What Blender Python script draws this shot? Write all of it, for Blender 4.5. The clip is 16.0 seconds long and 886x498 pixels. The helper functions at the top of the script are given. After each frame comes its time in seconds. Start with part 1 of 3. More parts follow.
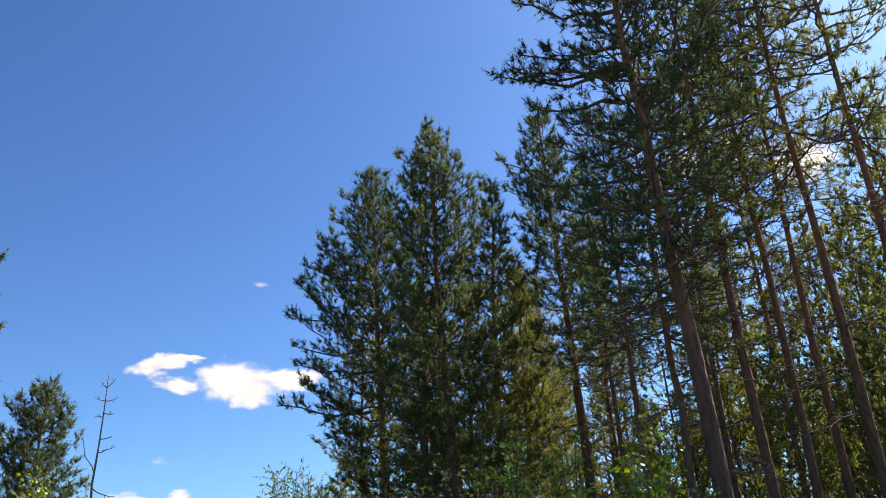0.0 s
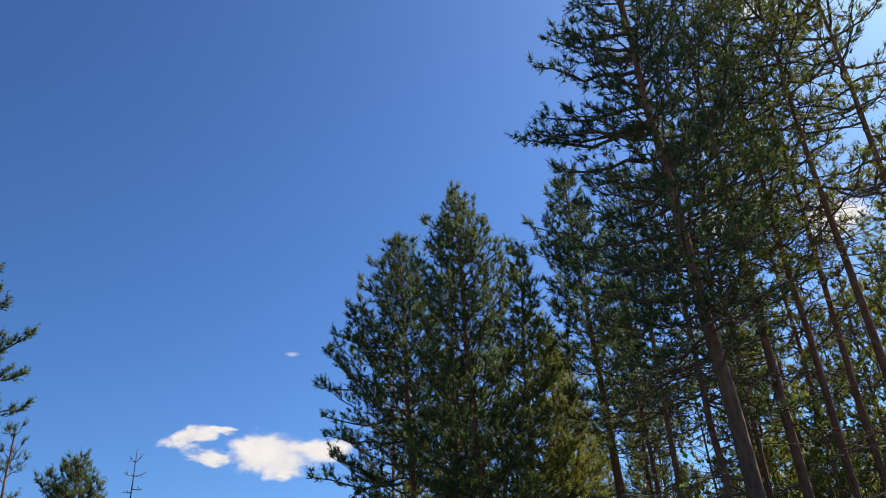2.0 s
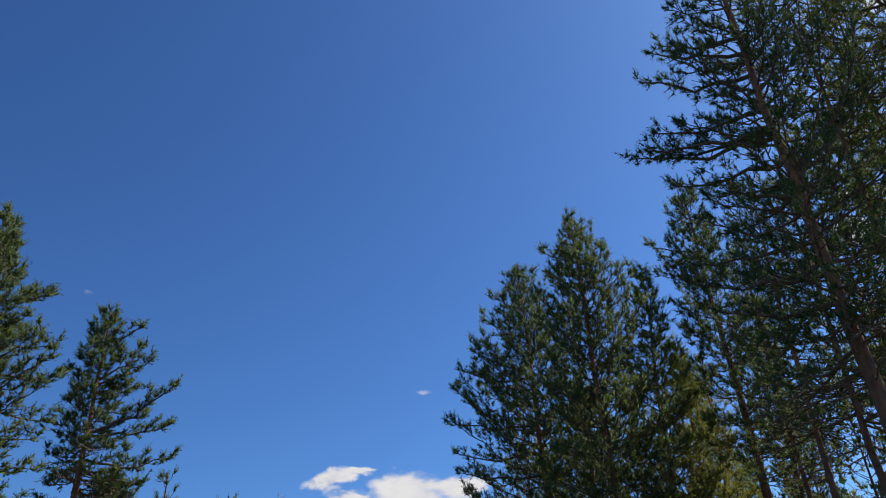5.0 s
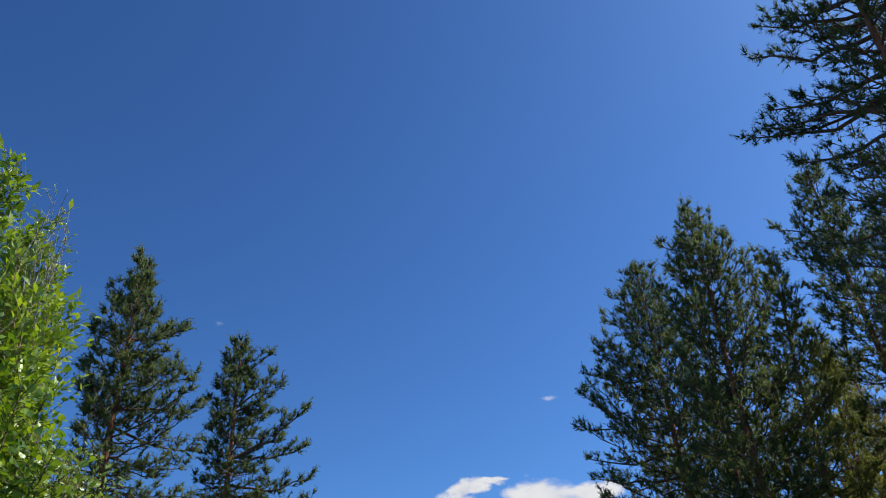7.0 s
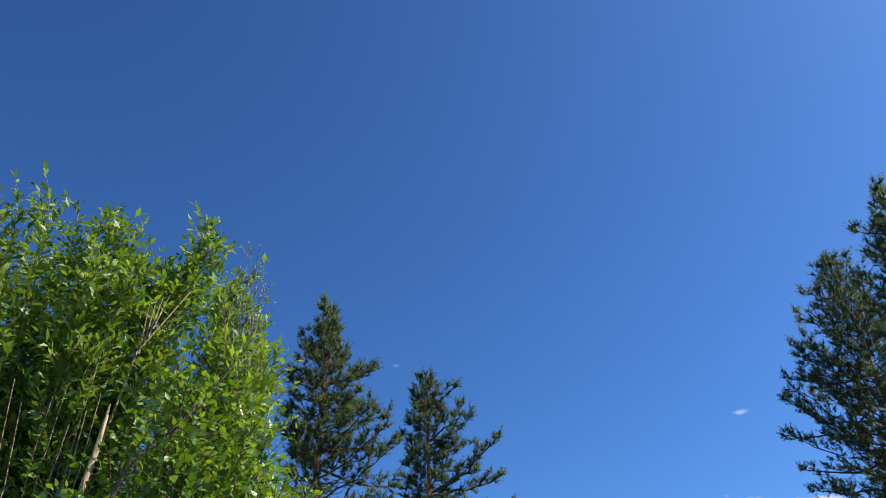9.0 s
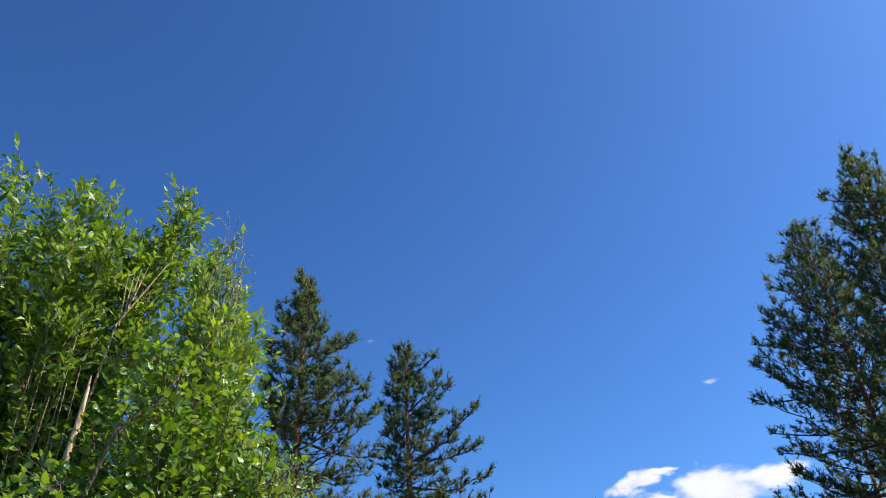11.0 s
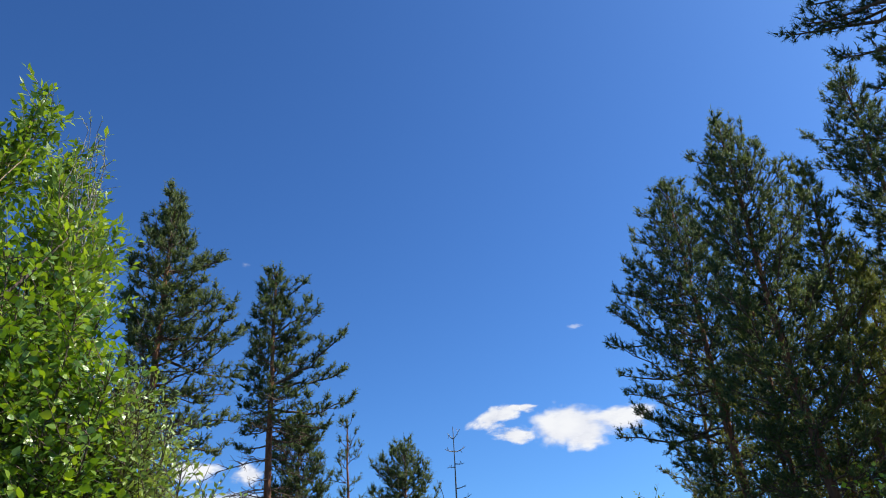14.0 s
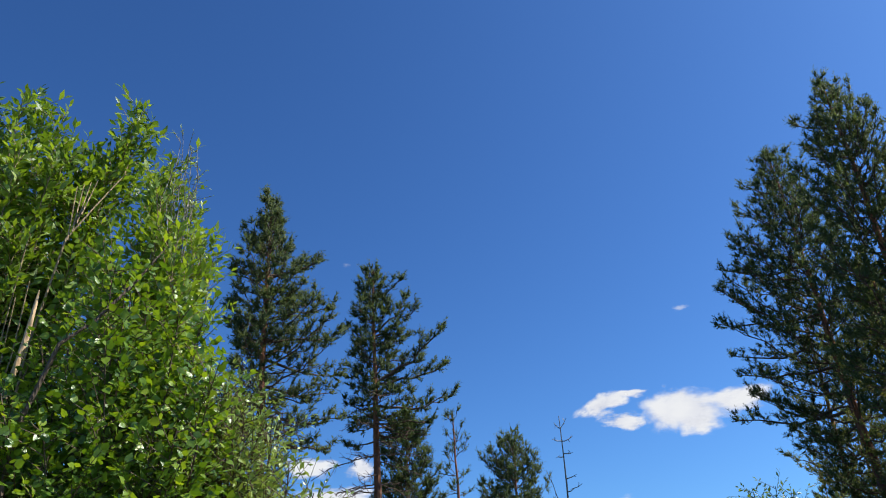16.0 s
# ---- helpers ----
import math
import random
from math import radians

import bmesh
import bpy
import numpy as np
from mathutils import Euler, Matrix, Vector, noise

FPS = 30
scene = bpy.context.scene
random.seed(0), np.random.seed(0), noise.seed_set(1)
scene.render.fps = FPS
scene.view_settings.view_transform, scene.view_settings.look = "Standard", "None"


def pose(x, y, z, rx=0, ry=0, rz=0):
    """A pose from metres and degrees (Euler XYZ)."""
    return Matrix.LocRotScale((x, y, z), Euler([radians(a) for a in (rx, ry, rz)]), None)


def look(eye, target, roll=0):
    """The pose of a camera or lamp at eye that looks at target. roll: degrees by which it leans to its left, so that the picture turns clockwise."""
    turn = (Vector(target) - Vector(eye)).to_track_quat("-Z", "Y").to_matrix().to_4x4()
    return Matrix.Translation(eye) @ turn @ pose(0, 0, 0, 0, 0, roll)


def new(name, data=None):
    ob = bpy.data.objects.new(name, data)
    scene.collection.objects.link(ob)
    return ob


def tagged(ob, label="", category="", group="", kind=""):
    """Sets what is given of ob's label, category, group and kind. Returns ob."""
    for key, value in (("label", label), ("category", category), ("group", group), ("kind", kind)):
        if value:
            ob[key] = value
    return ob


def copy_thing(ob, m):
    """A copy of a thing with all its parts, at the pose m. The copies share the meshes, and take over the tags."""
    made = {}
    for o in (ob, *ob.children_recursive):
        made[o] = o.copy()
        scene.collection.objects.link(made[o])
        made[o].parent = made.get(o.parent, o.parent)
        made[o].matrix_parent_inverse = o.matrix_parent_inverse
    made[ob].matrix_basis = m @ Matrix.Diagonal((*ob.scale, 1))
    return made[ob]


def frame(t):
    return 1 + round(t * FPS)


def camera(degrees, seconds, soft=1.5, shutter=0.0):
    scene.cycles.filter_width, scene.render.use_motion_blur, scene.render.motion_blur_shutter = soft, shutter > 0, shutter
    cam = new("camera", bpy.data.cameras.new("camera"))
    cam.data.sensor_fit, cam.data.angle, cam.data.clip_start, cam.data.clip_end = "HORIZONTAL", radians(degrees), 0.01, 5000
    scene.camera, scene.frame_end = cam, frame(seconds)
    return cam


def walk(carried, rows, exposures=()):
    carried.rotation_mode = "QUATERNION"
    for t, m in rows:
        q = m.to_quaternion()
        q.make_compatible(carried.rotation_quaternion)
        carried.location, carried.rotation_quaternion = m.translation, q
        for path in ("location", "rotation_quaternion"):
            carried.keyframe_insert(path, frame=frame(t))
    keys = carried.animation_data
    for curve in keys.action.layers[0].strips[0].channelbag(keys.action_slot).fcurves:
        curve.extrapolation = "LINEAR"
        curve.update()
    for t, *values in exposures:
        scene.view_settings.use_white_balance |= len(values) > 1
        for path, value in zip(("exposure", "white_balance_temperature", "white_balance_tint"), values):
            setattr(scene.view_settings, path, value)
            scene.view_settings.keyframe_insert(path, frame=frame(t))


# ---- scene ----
# ---------------------------------------------------------------- camera
LENS = 58.8
# seconds, eye x y z, yaw to the left from +y, pitch up, roll
STEPS = [
    (0.0, 0.130, -0.191, 1.581, -0.00, 24.39, -3.12),
    (0.5, 0.133, -0.170, 1.586, -0.73, 25.45, -4.07),
    (1.0, 0.142, -0.142, 1.594, -0.61, 25.95, -4.07),
    (1.5, 0.145, -0.115, 1.612, 0.93, 28.26, -3.71),
    (2.0, 0.158, -0.094, 1.619, 2.10, 29.28, -3.53),
    (2.5, 0.162, -0.060, 1.620, 3.79, 29.80, -3.21),
    (3.0, 0.190, -0.037, 1.619, 5.17, 30.57, -2.68),
    (3.2, 0.200, -0.032, 1.618, 5.40, 30.70, -2.49),
    (5.5, 0.207, -0.022, 1.639, 14.33, 32.55, -2.54),
    (6.0, 0.210, -0.015, 1.640, 16.28, 32.64, -2.22),
    (6.5, 0.206, 0.017, 1.667, 18.91, 32.39, -2.33),
    (7.0, 0.173, 0.034, 1.680, 21.75, 33.15, -2.75),
    (7.5, 0.138, 0.032, 1.681, 25.47, 34.19, -3.00),
    (8.0, 0.097, 0.027, 1.672, 29.77, 35.28, -2.61),
    (8.5, 0.044, 0.035, 1.652, 33.96, 35.84, -2.24),
    (8.7, 0.028, 0.037, 1.648, 35.75, 35.83, -1.74),
    (10.8, -0.055, 0.020, 1.600, 34.52, 34.20, -3.01),
    (11.0, -0.048, 0.012, 1.592, 33.52, 33.80, -3.66),
    (11.5, -0.034, 0.006, 1.569, 32.44, 32.93, -3.26),
    (12.0, 0.016, -0.025, 1.527, 30.38, 31.52, -2.89),
    (12.5, 0.030, -0.002, 1.515, 27.53, 28.67, -2.60),
    (13.0, 0.046, 0.015, 1.512, 24.55, 27.90, -2.31),
    (13.5, 0.034, 0.042, 1.528, 22.25, 28.52, -3.67),
    (14.0, 0.018, 0.059, 1.541, 23.94, 28.42, -3.89),
    (14.5, 0.006, 0.092, 1.557, 24.89, 28.25, -4.49),
    (15.0, 0.017, 0.096, 1.574, 27.33, 28.37, -4.31),
    (15.5, 0.011, 0.128, 1.581, 29.29, 28.67, -4.04),
    (16.0, 0.004, 0.171, 1.584, 31.93, 28.25, -3.78),
]


def aim(x, y, z, yaw, pitch, roll):
    return pose(x, y, z, 90 + pitch, 0, yaw) @ pose(0, 0, 0, 0, 0, roll)


cam = camera(LENS, 16.0, soft=1.0)
walk(cam, [(r[0], aim(*r[1:])) for r in STEPS],
     exposures=((0.0, 0.62, 7400, 9), (1.0, 0.53, 7300, 8), (2.0, 0.28, 6900, 7), (3.2, 0.12, 6700, 7), (5.5, 0.08, 6500, 6), (8.7, 0.27, 6300, 5), (11.0, 0.48, 6300, 5),
                (12.5, 0.46, 6300, 5), (16.0, 0.25, 6300, 5)))

# ---------------------------------------------------------------- sky and sun
SUN_AZ, SUN_EL = -57.0, 49.0          # yaw to the left from +y; height
world = bpy.data.worlds.new("summer_sky")
scene.world = world
world.use_nodes = True
wn, wl = world.node_tree.nodes, world.node_tree.links
sky = wn.new("ShaderNodeTexSky")
sky.sky_type = "NISHITA"
sky.sun_disc = False
sky.sun_elevation = radians(SUN_EL)
sky.sun_rotation = radians(-SUN_AZ)
sky.altitude = 100
sky.air_density, sky.dust_density, sky.ozone_density = 1.0, 1.1, 4.0
deep = wn.new("ShaderNodeGamma")
deep.inputs[1].default_value = 1.36
wl.new(sky.outputs[0], deep.inputs[0])
azure = wn.new("ShaderNodeMix")
azure.data_type, azure.blend_type = "RGBA", "MULTIPLY"
azure.inputs["Factor"].default_value = 1.0
azure.inputs["B"].default_value = (0.71, 0.97, 1.22, 1)
wl.new(deep.outputs[0], azure.inputs["A"])
wl.new(azure.outputs["Result"], wn["Background"].inputs[0])
wn["Background"].inputs[1].default_value = 0.063

sun = new("sun", bpy.data.lights.new("sun", "SUN"))
sun.data.energy, sun.data.angle, sun.data.color = 5.0, radians(0.53), (1.0, 0.94, 0.84)
s_az, s_el = radians(SUN_AZ), radians(SUN_EL)
SUN_DIR = Vector((-math.sin(s_az) * math.cos(s_el), math.cos(s_az) * math.cos(s_el), math.sin(s_el)))
sun.matrix_world = look(SUN_DIR * 60, (0, 0, 0))


# ---------------------------------------------------------------- materials
def shader(name):
    m = bpy.data.materials.new(name)
    m.use_nodes = True
    return m, m.node_tree.nodes, m.node_tree.links, m.node_tree.nodes["Principled BSDF"]


def ramp(n, stops):
    r = n.new("ShaderNodeValToRGB")
    while len(r.color_ramp.elements) < len(stops):
        r.color_ramp.elements.new(0.5)
    for e, (p, c) in zip(r.color_ramp.elements, stops):
        e.position, e.color = p, (*c, 1)
    return r


def noise_of(n, l, scale, detail=4.0, rough=0.6, coord="Object"):
    tc = n.new("ShaderNodeTexCoord")
    t = n.new("ShaderNodeTexNoise")
    t.inputs["Scale"].default_value, t.inputs["Detail"].default_value, t.inputs["Roughness"].default_value = scale, detail, rough
    l.new(tc.outputs[coord], t.inputs["Vector"])
    return t


def maths(n, l, op, a, b):
    m = n.new("ShaderNodeMath")
    m.operation = op
    for i, v in enumerate((a, b)):
        if isinstance(v, (int, float)):
            m.inputs[i].default_value = v
        else:
            l.new(v, m.inputs[i])
    return m.outputs[0]


def leaf_material(name, stops, through_colour, share, rough, patch=2.2, spec=0.5, waves=0.0):
    """Leaf or needle: colour by piece and by patch, some light let through."""
    m, n, l, p = shader(name)
    geo = n.new("ShaderNodeNewGeometry")
    info = n.new("ShaderNodeObjectInfo")
    patchy = noise_of(n, l, patch, 3.0)
    mixed = maths(n, l, "ADD", maths(n, l, "MULTIPLY", geo.outputs["Random Per Island"], 0.45),
                  maths(n, l, "MULTIPLY", patchy.outputs["Fac"], 0.45))
    mixed = maths(n, l, "ADD", mixed, maths(n, l, "MULTIPLY", info.outputs["Random"], 0.14))
    r = ramp(n, stops)
    l.new(mixed, r.inputs[0])
    l.new(r.outputs[0], p.inputs["Base Color"])
    p.inputs["Roughness"].default_value = rough
    p.inputs["Specular IOR Level"].default_value = spec
    if waves:
        ripple = noise_of(n, l, waves, 2.0)
        bump = n.new("ShaderNodeBump")
        bump.inputs["Strength"].default_value, bump.inputs["Distance"].default_value = 0.35, 0.012
        l.new(ripple.outputs["Fac"], bump.inputs["Height"])
        l.new(bump.outputs[0], p.inputs["Normal"])
    tr = n.new("ShaderNodeBsdfTranslucent")
    tint = n.new("ShaderNodeMix")
    tint.data_type, tint.blend_type = "RGBA", "MULTIPLY"
    tint.inputs["Factor"].default_value = 1.0
    l.new(r.outputs[0], tint.inputs["A"])
    tint.inputs["B"].default_value = (*through_colour, 1)
    l.new(tint.outputs["Result"], tr.inputs[0])
    mix = n.new("ShaderNodeMixShader")
    mix.inputs[0].default_value = share
    l.new(p.outputs[0], mix.inputs[1])
    l.new(tr.outputs[0], mix.inputs[2])
    l.new(mix.outputs[0], n["Material Output"].inputs[0])
    return m


NEEDLE = leaf_material("pine_needles", [(0.2, (0.050, 0.075, 0.036)), (0.5, (0.087, 0.119, 0.054)), (0.75, (0.136, 0.164, 0.067)), (0.95, (0.190, 0.176, 0.070))],
                       (1.9, 1.85, 0.9), 0.47, 0.6, 2.2, 0.25)
# olive of the yellowing pines, lightened so sun and glare sit in the colour
OLIVE_LIT = leaf_material("olive_lit_needles", [(0.2, (0.100, 0.128, 0.044)), (0.5, (0.165, 0.190, 0.062)), (0.8, (0.235, 0.225, 0.072)), (0.95, (0.28, 0.205, 0.078))],
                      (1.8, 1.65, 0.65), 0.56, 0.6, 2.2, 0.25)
WILLOW = leaf_material("willow_leaf", [(0.15, (0.075, 0.125, 0.024)), (0.45, (0.17, 0.255, 0.040)), (0.65, (0.30, 0.39, 0.055)), (0.9, (0.46, 0.52, 0.10))],
                       (1.8, 1.8, 0.4), 0.32, 0.42, 3.0, 0.5, 45.0)
BIRCH = leaf_material("birch_leaf", [(0.18, (0.040, 0.088, 0.014)), (0.45, (0.115, 0.205, 0.026)), (0.66, (0.235, 0.335, 0.038)), (0.9, (0.42, 0.50, 0.075))],
                      (1.85, 1.75, 0.35), 0.33, 0.34, 3.0, 0.6, 45.0)
PALE = leaf_material("grey_willow_leaf", [(0.15, (0.16, 0.24, 0.05)), (0.5, (0.30, 0.38, 0.09)), (0.9, (0.50, 0.55, 0.18))],
                     (1.4, 1.4, 0.6), 0.26, 0.28, 3.0, 0.7, 45.0)


def bark_material(name, low, high, z0, z1, scale):
    """Pine bark: grey-brown plates at the foot, orange flakes higher up the stem."""
    m, n, l, p = shader(name)
    tc = n.new("ShaderNodeTexCoord")
    sep = n.new("ShaderNodeSeparateXYZ")
    l.new(tc.outputs["Object"], sep.inputs[0])
    big = noise_of(n, l, 1.6, 3.0)
    z = maths(n, l, "ADD", sep.outputs[2], maths(n, l, "MULTIPLY", big.outputs["Fac"], 2.0))
    rise = n.new("ShaderNodeMapRange")
    rise.inputs["From Min"].default_value, rise.inputs["From Max"].default_value = z0 + 1, z1 + 1
    l.new(z, rise.inputs["Value"])
    mapping = n.new("ShaderNodeMapping")
    mapping.inputs["Scale"].default_value = (1, 1, 0.35)
    l.new(tc.outputs["Object"], mapping.inputs[0])
    cells = n.new("ShaderNodeTexVoronoi")
    cells.inputs["Scale"].default_value = scale
    l.new(mapping.outputs[0], cells.inputs["Vector"])
    grain = noise_of(n, l, 38.0, 5.0, 0.7)
    def shades(c):
        r = ramp(n, [(0.1, tuple(v * 0.35 for v in c)), (0.45, c), (0.9, tuple(min(1, v * 1.6) for v in c))])
        f = maths(n, l, "ADD", maths(n, l, "MULTIPLY", cells.outputs["Distance"], 0.6), maths(n, l, "MULTIPLY", grain.outputs["Fac"], 0.45))
        l.new(f, r.inputs[0])
        return r.outputs[0]
    mix = n.new("ShaderNodeMix")
    mix.data_type = "RGBA"
    l.new(rise.outputs[0], mix.inputs["Factor"])
    l.new(shades(low), mix.inputs["A"])
    l.new(shades(high), mix.inputs["B"])
    l.new(mix.outputs["Result"], p.inputs["Base Color"])
    p.inputs["Roughness"].default_value = 0.9
    bump = n.new("ShaderNodeBump")
    bump.inputs["Strength"].default_value, bump.inputs["Distance"].default_value = 0.8, 0.02
    l.new(cells.outputs["Distance"], bump.inputs["Height"])
    l.new(bump.outputs[0], p.inputs["Normal"])
    return m


BARK = bark_material("pine_bark", (0.100, 0.050, 0.033), (0.26, 0.100, 0.048), 2.5, 6.0, 26)
LIMB = bark_material("pine_limb_bark", (0.115, 0.076, 0.055), (0.125, 0.076, 0.050), 2.0, 6.0, 45)
DEAD = bark_material("dead_grey_wood", (0.22, 0.19, 0.165), (0.27, 0.235, 0.20), 0.0, 4.0, 40)
STEM = bark_material("willow_stem_bark", (0.22, 0.15, 0.09), (0.33, 0.23, 0.13), 0.5, 2.5, 60)
TWIG = bark_material("birch_twig_bark", (0.09, 0.06, 0.045), (0.12, 0.08, 0.055), 0.5, 2.5, 60)
SPLIT = bark_material("split_pale_wood", (0.46, 0.29, 0.155), (0.58, 0.39, 0.22), 0.0, 3.0, 30)


def ground_material():
    m, n, l, p = shader("heath_ground")
    a = noise_of(n, l, 0.35, 6.0, 0.65)
    b = noise_of(n, l, 9.0, 5.0, 0.7)
    f = maths(n, l, "ADD", maths(n, l, "MULTIPLY", a.outputs["Fac"], 0.6), maths(n, l, "MULTIPLY", b.outputs["Fac"], 0.4))
    r = ramp(n, [(0.3, (0.05, 0.045, 0.025)), (0.5, (0.075, 0.085, 0.03)), (0.7, (0.14, 0.13, 0.06))])
    l.new(f, r.inputs[0])
    l.new(r.outputs[0], p.inputs["Base Color"])
    p.inputs["Roughness"].default_value = 0.95
    bump = n.new("ShaderNodeBump")
    bump.inputs["Distance"].default_value = 0.06
    l.new(b.outputs["Fac"], bump.inputs["Height"])
    l.new(bump.outputs[0], p.inputs["Normal"])
    return m


GROUND = ground_material()


def cloud_material():
    """Far cloud: soft torn edge from layered noise, sunlit white and greyer folds put in as glow."""
    m, n, l, p = shader("cloud_vapour")
    n.remove(p)
    tc = n.new("ShaderNodeTexCoord")
    info = n.new("ShaderNodeObjectInfo")
    shift = n.new("ShaderNodeVectorMath")
    shift.operation = "ADD"
    l.new(tc.outputs["Generated"], shift.inputs[0])
    off = n.new("ShaderNodeCombineXYZ")
    l.new(maths(n, l, "MULTIPLY", info.outputs["Random"], 37.0), off.inputs[0])
    l.new(maths(n, l, "MULTIPLY", info.outputs["Random"], 11.0), off.inputs[2])
    l.new(off.outputs[0], shift.inputs[1])
    fold = n.new("ShaderNodeTexNoise")
    fold.inputs["Scale"].default_value, fold.inputs["Detail"].default_value, fold.inputs["Roughness"].default_value = 2.6, 7.0, 0.55
    l.new(shift.outputs[0], fold.inputs["Vector"])
    sep = n.new("ShaderNodeSeparateXYZ")
    l.new(tc.outputs["Generated"], sep.inputs[0])
    u = maths(n, l, "MULTIPLY", maths(n, l, "SUBTRACT", sep.outputs[0], 0.5), 2.0)
    v = maths(n, l, "MULTIPLY", maths(n, l, "SUBTRACT", sep.outputs[1], 0.5), 2.0)
    d = maths(n, l, "SQRT", maths(n, l, "ADD", maths(n, l, "MULTIPLY", u, u), maths(n, l, "MULTIPLY", v, v)), 0.0)
    field = maths(n, l, "ADD", maths(n, l, "SUBTRACT", 0.82, d), maths(n, l, "MULTIPLY", maths(n, l, "SUBTRACT", fold.outputs["Fac"], 0.5), 1.5))
    density = n.new("ShaderNodeAttribute")
    density.attribute_type, density.attribute_name = "OBJECT", "density"
    inside = n.new("ShaderNodeMapRange")
    inside.interpolation_type = "SMOOTHSTEP"
    inside.inputs["From Min"].default_value, inside.inputs["From Max"].default_value = 0.10, 0.42
    l.new(field, inside.inputs["Value"])
    l.new(maths(n, l, "SUBTRACT", 1.46, maths(n, l, "MULTIPLY", density.outputs["Fac"], 0.90)), inside.inputs["From Max"])
    rim = n.new("ShaderNodeMapRange")
    rim.interpolation_type = "SMOOTHSTEP"
    rim.inputs["From Min"].default_value, rim.inputs["From Max"].default_value = 1.0, 0.75
    l.new(d, rim.inputs["Value"])
    alpha = maths(n, l, "MULTIPLY", maths(n, l, "MULTIPLY", inside.outputs[0], rim.outputs[0]), density.outputs["Fac"])
    body = ramp(n, [(0.28, (0.72, 0.72, 0.82)), (0.45, (0.90, 0.88, 0.95)), (0.62, (1.0, 0.97, 1.0))])
    l.new(fold.outputs["Fac"], body.inputs[0])
    glow = n.new("ShaderNodeEmission")
    glow.inputs[1].default_value = 0.74
    l.new(body.outputs[0], glow.inputs[0])
    clear = n.new("ShaderNodeBsdfTransparent")
    mix = n.new("ShaderNodeMixShader")
    l.new(alpha, mix.inputs[0])
    l.new(clear.outputs[0], mix.inputs[1])
    l.new(glow.outputs[0], mix.inputs[2])
    l.new(mix.outputs[0], n["Material Output"].inputs[0])
    return m


CLOUD = cloud_material()

# ---------------------------------------------------------------- mesh helpers
UP = np.array([0.0, 0.0, 1.0])


def mesh_of(name, verts, faces, smooth=False):
    """A mesh from arrays: verts (n, 3) and faces (m, 3) or (m, 4)."""
    verts, faces = np.asarray(verts, np.float32), np.asarray(faces, np.int32)
    me = bpy.data.meshes.new(name)
    k = faces.shape[1]
    me.vertices.add(len(verts))
    me.vertices.foreach_set("co", verts.ravel())
    me.loops.add(faces.size)
    me.loops.foreach_set("vertex_index", faces.ravel())
    me.polygons.add(len(faces))
    me.polygons.foreach_set("loop_start", np.arange(0, faces.size, k, dtype=np.int32))
    if smooth:
        me.polygons.foreach_set("use_smooth", np.ones(len(faces), bool))
    me.update(calc_edges=True)
    return me


def part(name, me, material, parent, label=""):
    ob = new(name, me)
    if not me.materials:
        me.materials.append(material)
    ob.parent = parent
    return tagged(ob, label)


def unit(a):
    return a / np.maximum(np.linalg.norm(a, axis=-1, keepdims=True), 1e-9)


class Wood:
    """Tapered tubes gathered into one mesh."""

    def __init__(self):
        self.v, self.f, self.n = [], [], 0

    def tube(self, pts, radii, sides):
        pts, radii = np.asarray(pts, float), np.asarray(radii, float)
        way = unit(np.gradient(pts, axis=0))
        side = unit(np.cross(way, np.where(np.abs(way[:, 2:]) > 0.9, [[1.0, 0, 0]], [[0, 0, 1.0]])))
        # keep the ring from twisting along the tube
        for i in range(1, len(side)):
            if side[i] @ side[i - 1] < 0:
                side[i] = -side[i]
        other = np.cross(way, side)
        a = np.arange(sides) * 2 * math.pi / sides
        ring = side[:, None] * np.cos(a)[None, :, None] + other[:, None] * np.sin(a)[None, :, None]
        self.v.append((pts[:, None] + ring * radii[:, None, None]).reshape(-1, 3))
        i, j = np.meshgrid(np.arange(len(pts) - 1), np.arange(sides), indexing="ij")
        a0, a1 = i * sides + j, i * sides + (j + 1) % sides
        self.f.append(np.stack([a0, a1, a1 + sides, a0 + sides], -1).reshape(-1, 4) + self.n)
        self.n += len(pts) * sides

    def mesh(self, name):
        return mesh_of(name, np.concatenate(self.v), np.concatenate(self.f), True)


